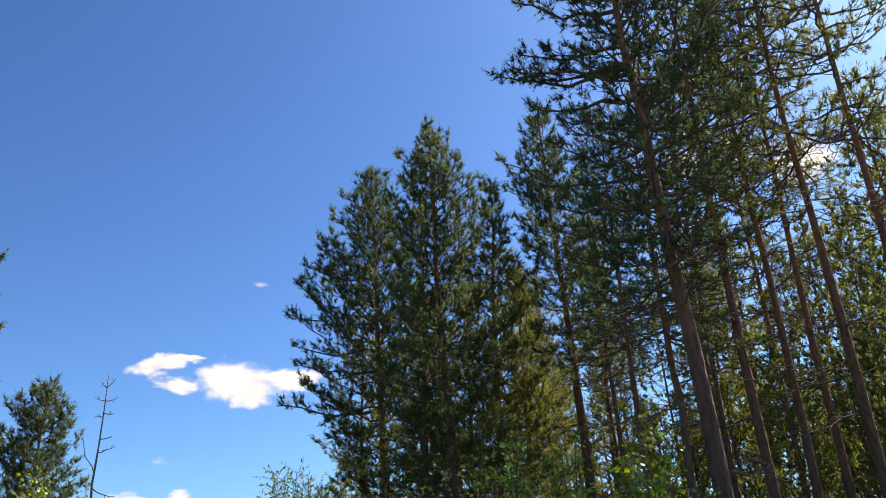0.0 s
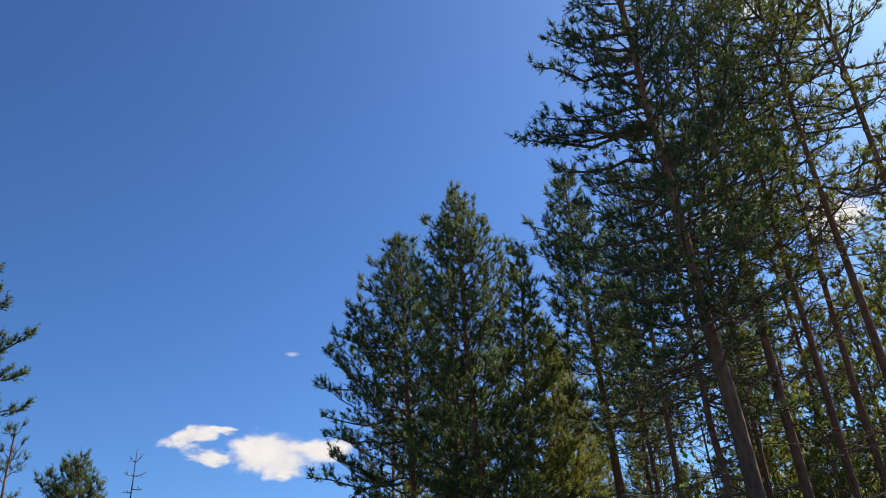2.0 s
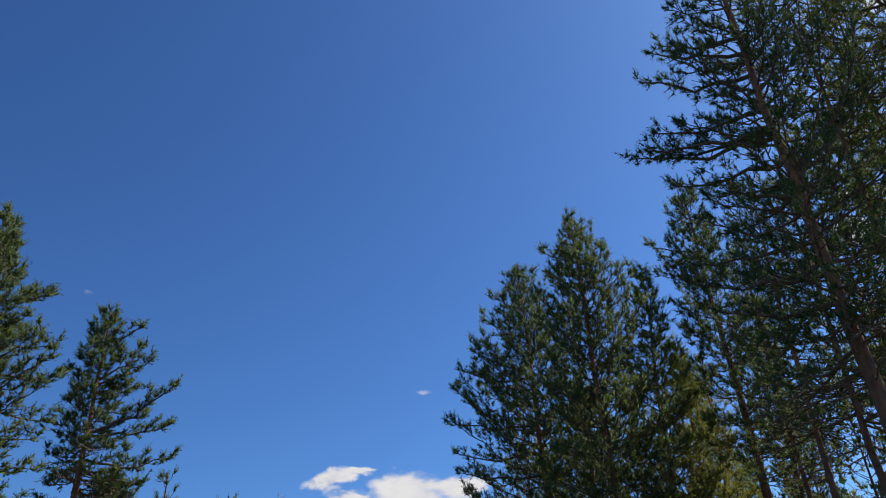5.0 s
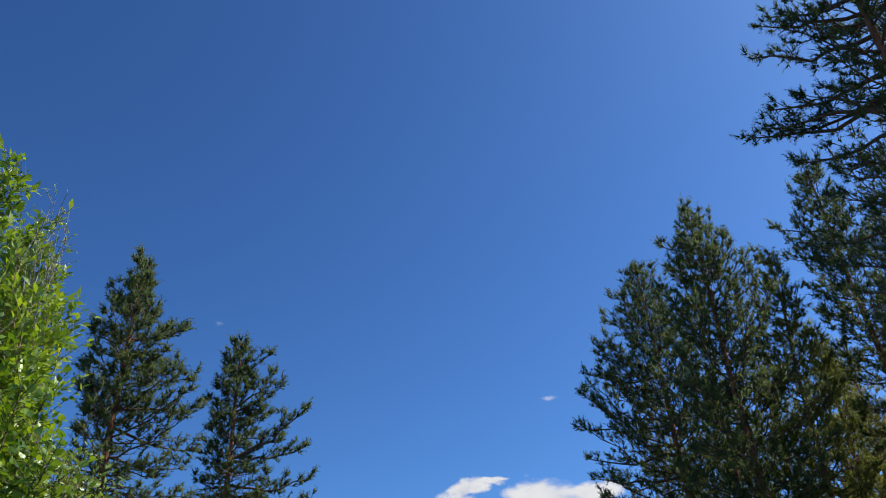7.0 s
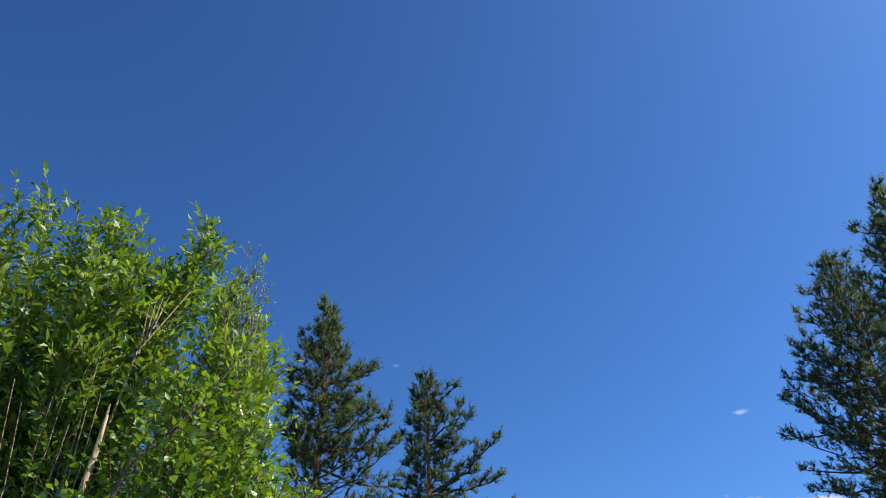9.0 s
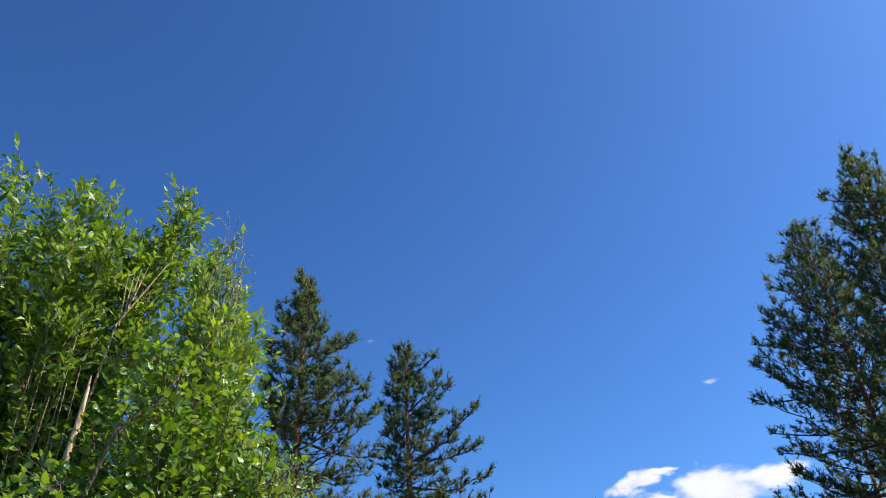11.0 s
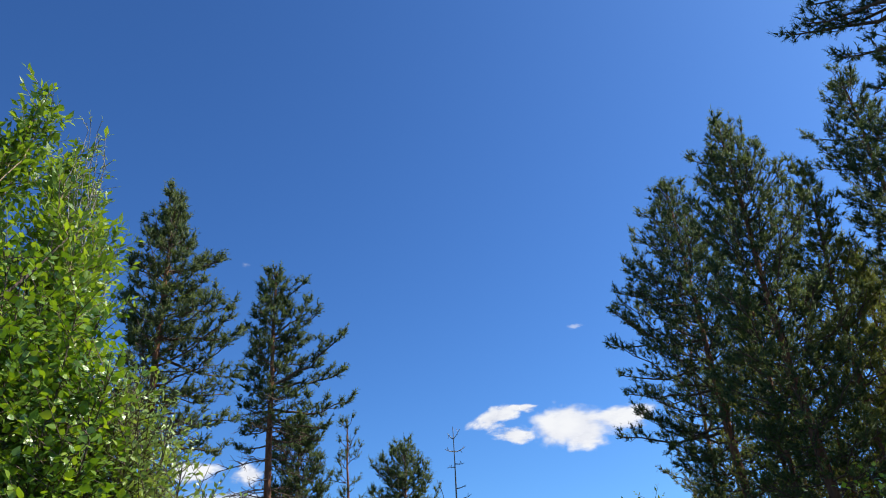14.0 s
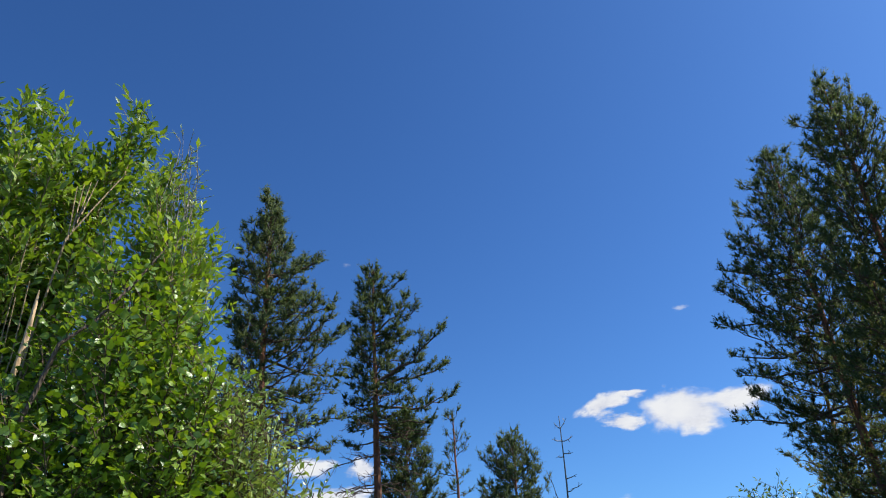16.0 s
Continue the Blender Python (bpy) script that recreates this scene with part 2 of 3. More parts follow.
def shoot_mesh(name, rng, base, way, length, radius, count, width):
    """Pine shoots like bottle brushes: a packed inner spindle with loose needles standing out of it.
    Arrays of the shoots' bases, ways, lengths and radii; shaded as round brushes."""
    m = len(base)
    side = unit(np.cross(way, rng.normal(size=(m, 3))))
    other = np.cross(way, side)

    def radial(a):
        return side[:, None] * np.cos(a)[..., None] + other[:, None] * np.sin(a)[..., None]

    # core: a slim cone on a ring of three
    a = rng.random((m, 1)) * 6.28 + np.array([0, 2.094, 4.189])
    out = radial(a)
    q = 0.16 * length[:, None] * rng.uniform(0.5, 1.5, (m, 3))
    r = 0.27 * radius[:, None] * rng.uniform(0.7, 1.3, (m, 3))
    ring = base[:, None] + way[:, None] * q[..., None] + out * r[..., None]
    v1 = np.concatenate([ring, (base + way * 0.9 * length[:, None])[:, None]], 1)
    n1 = np.concatenate([unit(out + way[:, None] * 0.25), way[:, None]], 1)
    t = np.array([(3, 0, 1), (3, 1, 2), (3, 2, 0)])
    f1 = (t[None] + 4 * np.arange(m)[:, None, None]).reshape(-1, 3)
    # needles
    s = rng.random((m, count)) ** 0.75
    turn = rng.random((m, count)) * 6.283
    out = radial(turn)
    open_ = np.radians(78 - 46 * s + rng.normal(0, 9, (m, count)))[..., None]
    d = way[:, None] * np.cos(open_) + out * np.sin(open_)
    root = base[:, None] + way[:, None] * (s * length[:, None])[..., None]
    tip = root + d * (radius[:, None] * rng.uniform(0.7, 1.08, (m, count)))[..., None]
    flat = unit(np.cross(d, out + 0.4 * rng.normal(size=(m, count, 3)))) * (width * 0.5)
    mid = root + (tip - root) * 0.25
    v2 = np.stack([mid - flat, mid + flat, tip], 2)
    face = np.cross(v2[:, :, 1] - v2[:, :, 0], v2[:, :, 2] - v2[:, :, 0])
    turned = (face * out).sum(-1) < 0
    v2[turned] = v2[turned][:, [1, 0, 2]]
    n2 = np.repeat(unit(out * 0.9 + way[:, None] * 0.35)[:, :, None], 3, 2)
    k = m * 4
    v = np.concatenate([v1.reshape(-1, 3), v2.reshape(-1, 3)])
    f = np.concatenate([f1, k + np.arange(m * count * 3).reshape(-1, 3)])
    me = mesh_of(name, v, f, True)
    me.normals_split_custom_set_from_vertices(np.concatenate([n1.reshape(-1, 3), n2.reshape(-1, 3)]).astype(np.float32))
    return me


# ---------------------------------------------------------------- pines
def limb_line(rng, p0, off, sag, steps=7):
    """A crooked limb from p0 that ends at p0 + off, dipping on its way and turning up at the tip."""
    s = np.linspace(0, 1, steps)
    length = np.linalg.norm(off)
    pts = p0 + s[:, None] * off
    pts[:, 2] += sag * length * (s * s - s) * 1.6
    kink = rng.normal(0, 0.030 * length, (steps, 3)) * np.sin(s * math.pi)[:, None]
    return pts + kink


def tuft(rng, shoots, at, way, many, size):
    """A leading shoot with a whorl of shorter ones behind it."""
    lead = unit(way * 0.75 + UP * 0.45 + rng.normal(0, 0.15, 3))
    shoots.append((at, lead, rng.uniform(1.0, 1.45) * size))
    for _ in range(many):
        w = unit(lead * 0.75 + unit(rng.normal(size=3)) * 0.75 + UP * 0.15)
        shoots.append((at - lead * size * rng.uniform(0.0, 0.5), w, rng.uniform(0.7, 1.15) * size))


def grow_limb(rng, wood, shoots, pts, r0, leafy, spread, gap, many, size, fine=True, bare=0.3):
    """Limb with side branches; gathers the shoots that will carry needles. bare: the share of it next to the stem without any."""
    n = len(pts)
    length = np.linalg.norm(np.diff(pts, axis=0), axis=1).sum()
    wood.tube(pts, np.linspace(r0, max(0.004, r0 * 0.25), n), 5 if fine else 3)
    t, side = (bare if leafy > 0 else 0.15), 1
    while t < 1.0:
        x = t * (n - 1)
        i = min(int(x), n - 2)
        p = pts[i] + (pts[i + 1] - pts[i]) * (x - i)
        along = unit(pts[i + 1] - pts[i])
        cross = unit(np.cross(along, UP) + 1e-6)
        way = unit(along * 0.8 + cross * side * rng.uniform(0.3, 1.1) + UP * rng.uniform(-0.25, 0.5) + rng.normal(0, 0.15, 3))
        bl = spread * rng.uniform(0.5, 1.2) * (1.15 - 0.75 * t) * min(1.1, 0.35 + length * 0.5)
        bend = p + way * bl * 0.55 + rng.normal(0, 0.02, 3)
        end = p + way * bl + UP * bl * (0.22 if leafy > 0 else -0.15)
        if fine or leafy <= 0.01:
            wood.tube([p, bend, end], [0.007, 0.005, 0.003], 3)
        if rng.random() < leafy:
            tuft(rng, shoots, end, way, many, size)
            k = int(bl / (size * 0.95))
            for m in range(k):
                q = 0.25 + 0.7 * (m + rng.random()) / k
                c = p + (bend - p) * (q / 0.55) if q < 0.55 else bend + (end - bend) * ((q - 0.55) / 0.45)
                w = unit(way * 0.5 + rng.normal(0, 0.55, 3) + UP * 0.3)
                tuft(rng, shoots, c + w * 0.04, w, max(0, many - 2), size * 0.92)
        elif leafy <= 0.01:
            for _ in range(2):
                w = unit(way + rng.normal(0, 0.6, 3))
                wood.tube([bend, bend + w * bl * 0.5], [0.004, 0.002], 3)
        side = -side
        t += gap / max(length, 0.2) * rng.uniform(0.7, 1.3)
    if leafy > 0:
        tuft(rng, shoots, pts[-1], unit(pts[-1] - pts[-2]), many + 1, size)


def pine(az, dist, height, lean, radius, crown_from, left, right, seed, arms=(), whorl=0.30, per=5, leafy=0.92, thin_below=0.0, dead=8, needles=12,
         spread=0.42, gap=0.095, many=3, size=0.088, girth=0.60, rise=(4, 58), material=None, label="", group="pines at the clearing's edge", split=True,
         crook=0.05, tops=(), bare=0.22, width=0.0108):
    """A Scots pine whose foot stands at a bearing and distance from the path. lean: how far its top stands off its foot, to the right and away.
    left, right: (height, reach) of its crown to either side as seen from the path. arms: single limbs, by height on the stem, reach to the right, reach away, rise."""
    rng = np.random.default_rng(seed)
    a0 = radians(az)
    away = np.array([-math.sin(a0), math.cos(a0), 0.0])
    rightward = np.array([math.cos(a0), math.sin(a0), 0.0])
    tree = new("pine_tree")
    tree.location = (away[0] * dist, away[1] * dist, -0.05)
    tagged(tree, label or "tall Scots pine with an orange-brown trunk and dark green needles", "tree", group)
    n = 14
    zs = np.linspace(0, height, n)
    h = zs / height
    line = rightward * (lean[0] * h)[:, None] + away * (lean[1] * h)[:, None] + UP * zs[:, None]
    sway = np.cumsum(rng.normal(0, crook * 0.35, (n, 3)), 0) * [1, 1, 0]
    sway -= sway[0] + (sway[-1] - sway[0]) * h[:, None]
    line = line + sway
    stem = Wood()
    stem.tube(line, radius * (1 - 0.86 * h ** 1.1) + np.where(h < 0.02, radius * 0.25, 0), 10)
    part("trunk", stem.mesh("trunk"), BARK, tree)
    lz, lr = np.array(sorted(left)).T
    rz, rr = np.array(sorted(right)).T

    def on_stem(z):
        x = np.clip(z / height, 0, 1) * (n - 1)
        i = min(int(x), n - 2)
        return line[i] + (line[i + 1] - line[i]) * (x - i)

    shoots, rest = [], Wood()

    def limb(z, off, r0, lf, sag, alone, clear=bare):
        w = Wood() if alone else rest
        grow_limb(rng, w, shoots, limb_line(rng, on_stem(z), off, sag, 7 if split else 4), r0, lf, spread, gap, many, size, split, clear)
        if alone:
            part("dead_branch" if lf <= 0 else "limb", w.mesh("limb"), LIMB, tree)

    for z, u, v, dz in arms:
        limb(z, rightward * u + away * v + UP * dz, 0.010 + 0.013 * math.hypot(u, v, dz), 1.0, 0.18, split, 0.42)
    # leading shoots, and second tops that stand beside the first
    for u, z0, z1 in tops:
        limb(z0, rightward * u + UP * (z1 - z0), 0.014, 1.0, 0.3, split, 0.25)
    for _ in range(5):
        tuft(rng, shoots, line[-1] - UP * rng.uniform(0.02, 0.2), UP + rng.normal(0, 0.3, 3), 2, size)
    # whorls up the stem; each limb ends at the crown's outline
    z = crown_from
    while z < height - 0.10:
        q = (z - crown_from) / (height - crown_from)
        turn0 = rng.random() * 6.28
        e0 = rise[0] + (rise[1] - rise[0]) * q ** 0.9
        for k in range(per):
            a = turn0 + 6.283 * k / per + rng.normal(0, 0.3)
            e = radians(e0 + rng.normal(0, 9))
            # where on the outline this limb would end
            for _ in range(3):
                guess = np.interp(z + 0.5 * math.tan(e), rz, rr) if math.cos(a) > 0 else np.interp(z + 0.5 * math.tan(e), lz, lr)
            both = 0.5 * (np.interp(z, rz, rr) + np.interp(z, lz, lr))
            reach = math.hypot(guess * math.cos(a), both * math.sin(a)) * rng.uniform(0.62, 1.0)
            reach = max(0.08, reach - 0.3 * size)
            flat = rightward * math.cos(a) + away * math.sin(a)
            off = flat * reach + UP * min(math.tan(e) * reach, 0.9 * reach + 0.1)
            lf = leafy * (0.35 if z < thin_below and rng.random() < 0.75 else 1.0)
            limb(z + rng.normal(0, 0.05), off, 0.005 + 0.012 * reach, lf, 0.22, split)
        z += whorl * rng.uniform(0.75, 1.25)
    # bare dead sticks below the crown
    for _ in range(dead):
        a = rng.random() * 6.28
        z = crown_from * (1 - 0.55 * rng.random() ** 1.6) + 0.4
        reach = rng.uniform(0.35, 0.95)
        limb(z, (rightward * math.cos(a) + away * math.sin(a) + UP * rng.uniform(-0.45, 0.1)) * reach, 0.010, 0.0, -0.1, split)
    if rest.n:
        tagged(part("crown_wood", rest.mesh("crown_wood"), LIMB, tree), kind="stuff")
    at = np.array([s[0] for s in shoots])
    way = unit(np.array([s[1] for s in shoots]))
    ln = np.array([s[2] for s in shoots])
    part("crown", shoot_mesh("crown", rng, at, way, ln, ln * girth, needles, width), material or NEEDLE, tree)
    return tree


# ---------------------------------------------------------------- ground
def ground():
    bm = bmesh.new()
    bmesh.ops.create_grid(bm, x_segments=60, y_segments=60, size=1.0)
    for v in bm.verts:
        r = max(abs(v.co.x), abs(v.co.y))
        s = 12 * r + 3000 * r ** 5
        v.co *= s / max(r, 1e-6)
        far = min(1.0, v.co.length / 60)
        v.co.z = noise.noise((v.co.x * 0.25, v.co.y * 0.25, 0)) * 0.10 * far - 0.02
    me = bpy.data.meshes.new("ground")
    bm.to_mesh(me)
    bm.free()
    me.materials.append(GROUND)
    tagged(new("ground", me), "mossy heath floor of a young pine forest", "ground", kind="structure")


ground()


# ---------------------------------------------------------------- clouds, far behind everything
def cloud(puffs, label, density=1.0):
    """puffs: rows of yaw, height, width, depth in degrees, and lean."""
    far = 2500.0
    a, e = radians(puffs[0][0]), radians(puffs[0][1])
    thing = new("cloud")
    thing.location = (-math.sin(a) * math.cos(e) * far, math.cos(a) * math.cos(e) * far, math.sin(e) * far + 1.6)
    tagged(thing, label, "cloud", kind="structure")
    for i, (az, el, wide, deep, roll) in enumerate(puffs):
        a, e = radians(az), radians(el)
        d = far + 12 * i
        here = Vector((-math.sin(a) * math.cos(e), math.cos(a) * math.cos(e), math.sin(e))) * d + Vector((0, 0, 1.6))
        x, y = math.tan(radians(wide)) * d / 2, math.tan(radians(deep)) * d / 2
        me = mesh_of("puff", [(-x, -y, 0), (x, -y, 0), (x, y, 0), (-x, y, 0)], [(0, 1, 2, 3)])
        ob = part("puff", me, CLOUD, thing)
        ob["density"] = density
        ob.matrix_world = Matrix.Translation(here - thing.location) @ look((0, 0, 0), Vector((0, 0, 1.6)) - here).to_3x3().to_4x4() @ pose(0, 0, 0, 0, 0, roll)


cloud([(15.2, 15.0, 8.6, 4.4, 2), (16.6, 15.1, 5.2, 4.2, 0), (11.9, 15.2, 6.4, 2.6, 0), (14.6, 14.2, 5.2, 2.8, 0), (15.6, 15.9, 3.0, 2.0, 0)], "bright white cumulus cloud with a ragged edge")
cloud([(21.3, 16.0, 4.4, 2.2, -16), (20.4, 16.3, 4.0, 1.9, -6), (18.9, 16.6, 3.6, 0.9, 4)], "small bright white cumulus cloud with a thin tail")
cloud([(19.8, 14.8, 4.2, 1.8, 10), (19.2, 14.6, 2.6, 1.6, 0)], "small bright white cloud scrap")
cloud([(14.2, 21.9, 1.9, 0.7, 4)], "thin white cloud wisp", 0.5)
cloud([(39.9, 27.3, 0.9, 0.6, 0)], "thin white cloud wisp", 0.25)
cloud([(42.6, 13.0, 6.0, 2.4, 0), (38.6, 12.9, 4.0, 2.2, 0), (40.4, 11.2, 8.0, 2.2, 0)], "low bright white cloud bank")
cloud([(20.3, 9.7, 2.0, 0.9, 0)], "thin white cloud wisp", 0.5)
cloud([(22.0, 7.2, 4.6, 1.5, 0), (18.8, 7.4, 3.4, 1.5, 0)], "low white cloud scrap", 0.9)
cloud([(-28.0, 26.6, 7.0, 4.2, 20), (-23.2, 28.3, 5.4, 3.4, 0), (-19.6, 28.2, 3.6, 2.6, 0)], "bright white cumulus cloud behind the pines")
cloud([(-22.0, 42.0, 2.4, 1.6, 30)], "thin white cloud wisp", 0.35)
cloud([(-27.7, 41.2, 4.6, 3.0, 0)], "white cumulus cloud high over the pines", 0.9)

# ---------------------------------------------------------------- the pines at the clearing's edge
pine(45.4, 10.6, 8.18, (0.0, 0.1), 0.10, 4.5, [(8.2, 0.05), (7.95, 0.10), (7.68, 0.44), (7.4, 0.34), (7.0, 0.62), (6.5, 0.55), (6.0, 0.55), (5.0, 0.7), (4.3, 0.6)],
     [(8.2, 0.05), (7.98, 0.12), (7.7, 0.34), (7.3, 0.36), (7.05, 0.80), (6.7, 0.70), (6.4, 1.05), (5.9, 1.12), (5.5, 1.16), (4.9, 1.1), (4.3, 0.95)], 11,
     arms=[(6.85, 0.70, -0.1, 0.22), (6.35, 0.92, 0.1, 0.10), (5.9, 1.05, -0.2, 0.02), (5.6, 1.08, 0.2, -0.15), (6.7, -0.5, 0, 0.3), (7.45, -0.36, 0, 0.25), (5.2, 0.95, 0.1, -0.05), (4.8, 1.0, -0.2, -0.1), (4.5, 0.9, 0.2, -0.1), (5.0, -0.6, 0, 0.05), (4.6, -0.6, 0.2, 0)],
     label="Scots pine with a pointed crown and bare lower twigs", thin_below=5.5, dead=22, per=5, whorl=0.25, many=4, gap=0.085, crook=0.02, bare=0.15)
pine(37.2, 12.1, 7.69, (0.0, 0.0), 0.10, 5.05, [(7.8, 0.15), (7.67, 0.34), (7.36, 0.20), (6.95, 0.34), (6.74, 0.50), (6.26, 0.45), (5.6, 0.48), (5.0, 0.5)],
     [(7.8, 0.1), (7.5, 0.15), (7.26, 0.28), (7.0, 0.5), (6.55, 0.5), (6.1, 0.7), (5.6, 0.9), (5.0, 0.7)], 12,
     arms=[(7.18, 0.47, 0, 0.36), (6.55, 0.56, 0.1, 0.68), (6.5, 0.72, -0.1, 0.46), (5.72, 1.12, 0, 0.90), (5.70, 1.16, 0.2, 0.36), (5.35, 1.16, -0.2, 0.05), (6.35, 0.5, 0.2, 0.2), (5.2, 0.8, 0.1, -0.1), (4.9, 0.75, 0.3, 0.05), (5.3, -0.45, 0, 0.1), (4.8, -0.45, 0.2, 0)],
     label="open-crowned Scots pine with a crooked upswept limb", dead=34, per=5, whorl=0.25, many=4, gap=0.085, crook=0.03, bare=0.15)
pine(31.9, 16.0, 6.35, (0.05, 0), 0.07, 4.3, [(6.35, 0.1), (6.0, 0.36), (5.6, 0.2), (5.26, 0.42), (4.8, 0.2), (4.3, 0.4)], [(6.35, 0.1), (5.96, 0.46), (5.55, 0.50), (5.2, 0.25), (5.0, 0.45), (4.3, 0.3)], 13,
     label="thin sparse young pine with few branches", per=3, whorl=0.33, leafy=0.65, dead=10, many=2, spread=0.3)
pine(35.0, 13.5, 5.50, (0.0, 0), 0.07, 2.2, [(5.5, 0.15), (5.37, 0.42), (4.7, 0.55), (3.5, 0.75), (2.2, 0.7)], [(5.5, 0.15), (5.35, 0.45), (4.96, 0.58), (4.5, 0.62), (3.5, 0.75), (2.2, 0.7)], 14,
     label="short bushy young pine", whorl=0.21, per=6, gap=0.09, rise=(15, 50), bare=0.15)
pine(27.8, 21.0, 6.85, (0.06, 0), 0.09, 2.6, [(6.85, 0.3), (6.5, 0.7), (5.9, 1.1), (4.5, 1.3), (2.6, 1.2)], [(6.9, 0.2), (6.5, 0.5), (6.0, 0.8), (5.6, 0.9), (4.5, 1.2), (2.6, 1.1)], 15,
     label="bushy young pine at the back of the clearing", needles=8, size=0.12, width=0.014, whorl=0.25, per=6, gap=0.11, rise=(12, 50), bare=0.15)
EDGE = dict(rise=(8, 62), whorl=0.26, per=5, gap=0.10, many=3, size=0.098, spread=0.40, thin_below=3.6)
pine(4.0, 15.2, 10.67, (-0.34, 0), 0.11, 2.8, [(10.6, 0.04), (10.2, 0.16), (10.05, 0.55), (9.9, 0.75), (9.4, 1.0), (8.7, 1.2), (8.25, 1.5), (7.6, 1.55), (7.2, 1.95), (6.5, 1.85), (5.4, 1.95), (4.9, 1.6), (4.0, 1.3)],
     [(10.6, 0.04), (10.2, 0.2), (9.7, 0.5), (8.5, 1.0), (7.0, 1.3), (4.0, 1.2)], 21,
     arms=[(9.6, -0.70, 0, 0.42), (8.95, -0.92, 0.1, 0.48), (8.2, -1.15, 0, 0.50), (7.95, -1.40, -0.1, 0.30), (7.0, -1.82, 0, 0.26), (6.4, -1.70, 0.1, 0.2), (6.0, -1.65, -0.1, 0.15), (5.25, -1.95, 0, 0.12)],
     label="dense Scots pine with upswept branch tips", dead=14, **EDGE)
pine(-0.95, 12.06, 9.63, (-0.22, 0), 0.105, 2.8, [(9.45, 0.03), (9.1, 0.16), (8.95, 0.62), (8.7, 0.5), (8.4, 0.65), (7.5, 1.0), (6.5, 1.2), (5.5, 1.3), (4.1, 1.3)],
     [(9.45, 0.03), (9.1, 0.30), (8.8, 0.5), (8.3, 0.72), (7.5, 1.1), (6.5, 1.3), (5.5, 1.3), (4.1, 1.2)], 22, arms=[(8.72, -0.62, 0, 0.38), (8.3, -0.55, 0.1, 0.3)],
     tops=((0.33, 8.55, 9.36), (0.15, 8.8, 9.25), (-0.22, 8.7, 9.16), (0.5, 8.3, 8.95)), label="dense Scots pine with a double pointed top", dead=14, **EDGE)
OPEN = dict(rise=(10, 58), whorl=0.28, per=5, gap=0.11, many=3, size=0.098, spread=0.40, material=OLIVE_LIT)
pine(-3.1, 13.6, 9.12, (0.40, 0), 0.09, 3.6, [(9.1, 0.15), (8.6, 0.5), (8.0, 0.7), (7.0, 0.95), (5.5, 1.1), (3.6, 1.0)], [(9.1, 0.15), (8.5, 0.36), (7.8, 0.5), (7.2, 0.70), (6.3, 0.85), (5.0, 0.95), (3.6, 1.0)], 23,
     label="slim olive-green Scots pine", dead=14, **OPEN)
pine(-5.6, 15.4, 7.9, (0.2, 0), 0.08, 2.8, [(7.9, 0.1), (7.3, 0.5), (6.0, 0.9), (4.5, 1.1), (2.8, 1.0)], [(7.9, 0.1), (7.3, 0.35), (6.0, 0.7), (4.5, 0.9), (2.8, 0.9)], 24,
     label="yellowing olive-green young pine", dead=8, **OPEN)
pine(-10.1, 14.2, 11.10, (-0.20, 0), 0.115, 5.6, [(11.1, 0.1), (10.7, 0.42), (10.3, 0.6), (9.9, 0.45), (9.4, 0.85), (9.0, 0.8), (8.3, 1.0), (7.6, 1.0), (6.5, 0.9), (5.6, 0.8)],
     [(11.1, 0.2), (10.6, 0.6), (9.7, 0.75), (9.0, 0.85), (8.0, 1.1), (6.5, 1.1), (5.6, 1.0)], 25, arms=[(9.7, -0.92, 0, 0.42), (9.1, -0.85, 0.1, 0.35), (10.35, -0.42, 0, 0.4)],
     label="Scots pine with a rounded crown and reddish trunk", dead=16, rise=(8, 60), whorl=0.27, per=5, size=0.098)
pine(-20.1, 6.05, 9.1, (-0.22, 0), 0.082, 3.95, [(9.1, 0.2), (8.3, 0.6), (7.7, 0.68), (7.3, 0.85), (6.9, 0.72), (6.3, 0.92), (5.8, 0.88), (5.2, 0.98), (4.0, 0.9)],
     [(9.1, 0.2), (8.3, 0.55), (7.5, 0.62), (7.0, 0.80), (6.3, 0.95), (5.2, 1.0), (4.0, 0.9)], 26,
     arms=[(5.98, -1.21, 0, 0.34), (6.05, -0.98, 0.2, 0.34), (6.72, -0.98, 0, 0.46), (7.2, -0.72, 0.1, 0.42), (7.0, -0.8, -0.1, 0.40), (5.45, 0.85, 0, 1.35), (5.6, 0.75, 0.3, 0.8), (5.35, -0.7, -0.1, 0.25), (6.5, 0.45, 0, 0.65), (6.3, -1.0, 0.1, 0.3), (6.1, -1.05, -0.15, 0.14), (5.7, -0.95, 0.1, 0.22), (4.9, -1.0, 0.2, 0.25), (4.6, -0.95, 0.0, 0.22), (4.35, -0.85, -0.1, 0.15), (4.7, 0.8, 0.2, 0.2)],
     label="tall forked Scots pine with a stout reddish trunk", dead=14, whorl=0.25, per=5, size=0.062, gap=0.068, spread=0.30, width=0.0050, needles=18, many=3, rise=(6, 55), crook=0.03, bare=0.24, leafy=0.77)
# lightened olive: brightness between the trunks put into the needles
MID = dict(group="pines of the dense stand", label="olive-green Scots pine with a low crown", material=OLIVE_LIT, per=4, whorl=0.34, needles=11, gap=0.11, size=0.085, many=2, leafy=0.8, rise=(10, 55), width=0.010)
CONE = [(8.2, 0.1), (7.0, 0.6), (5.0, 1.0), (2.4, 1.1)]
pine(2.0, 16.2, 8.4, (0.1, 0), 0.08, 2.6, CONE, CONE, 36, dead=10, **MID)
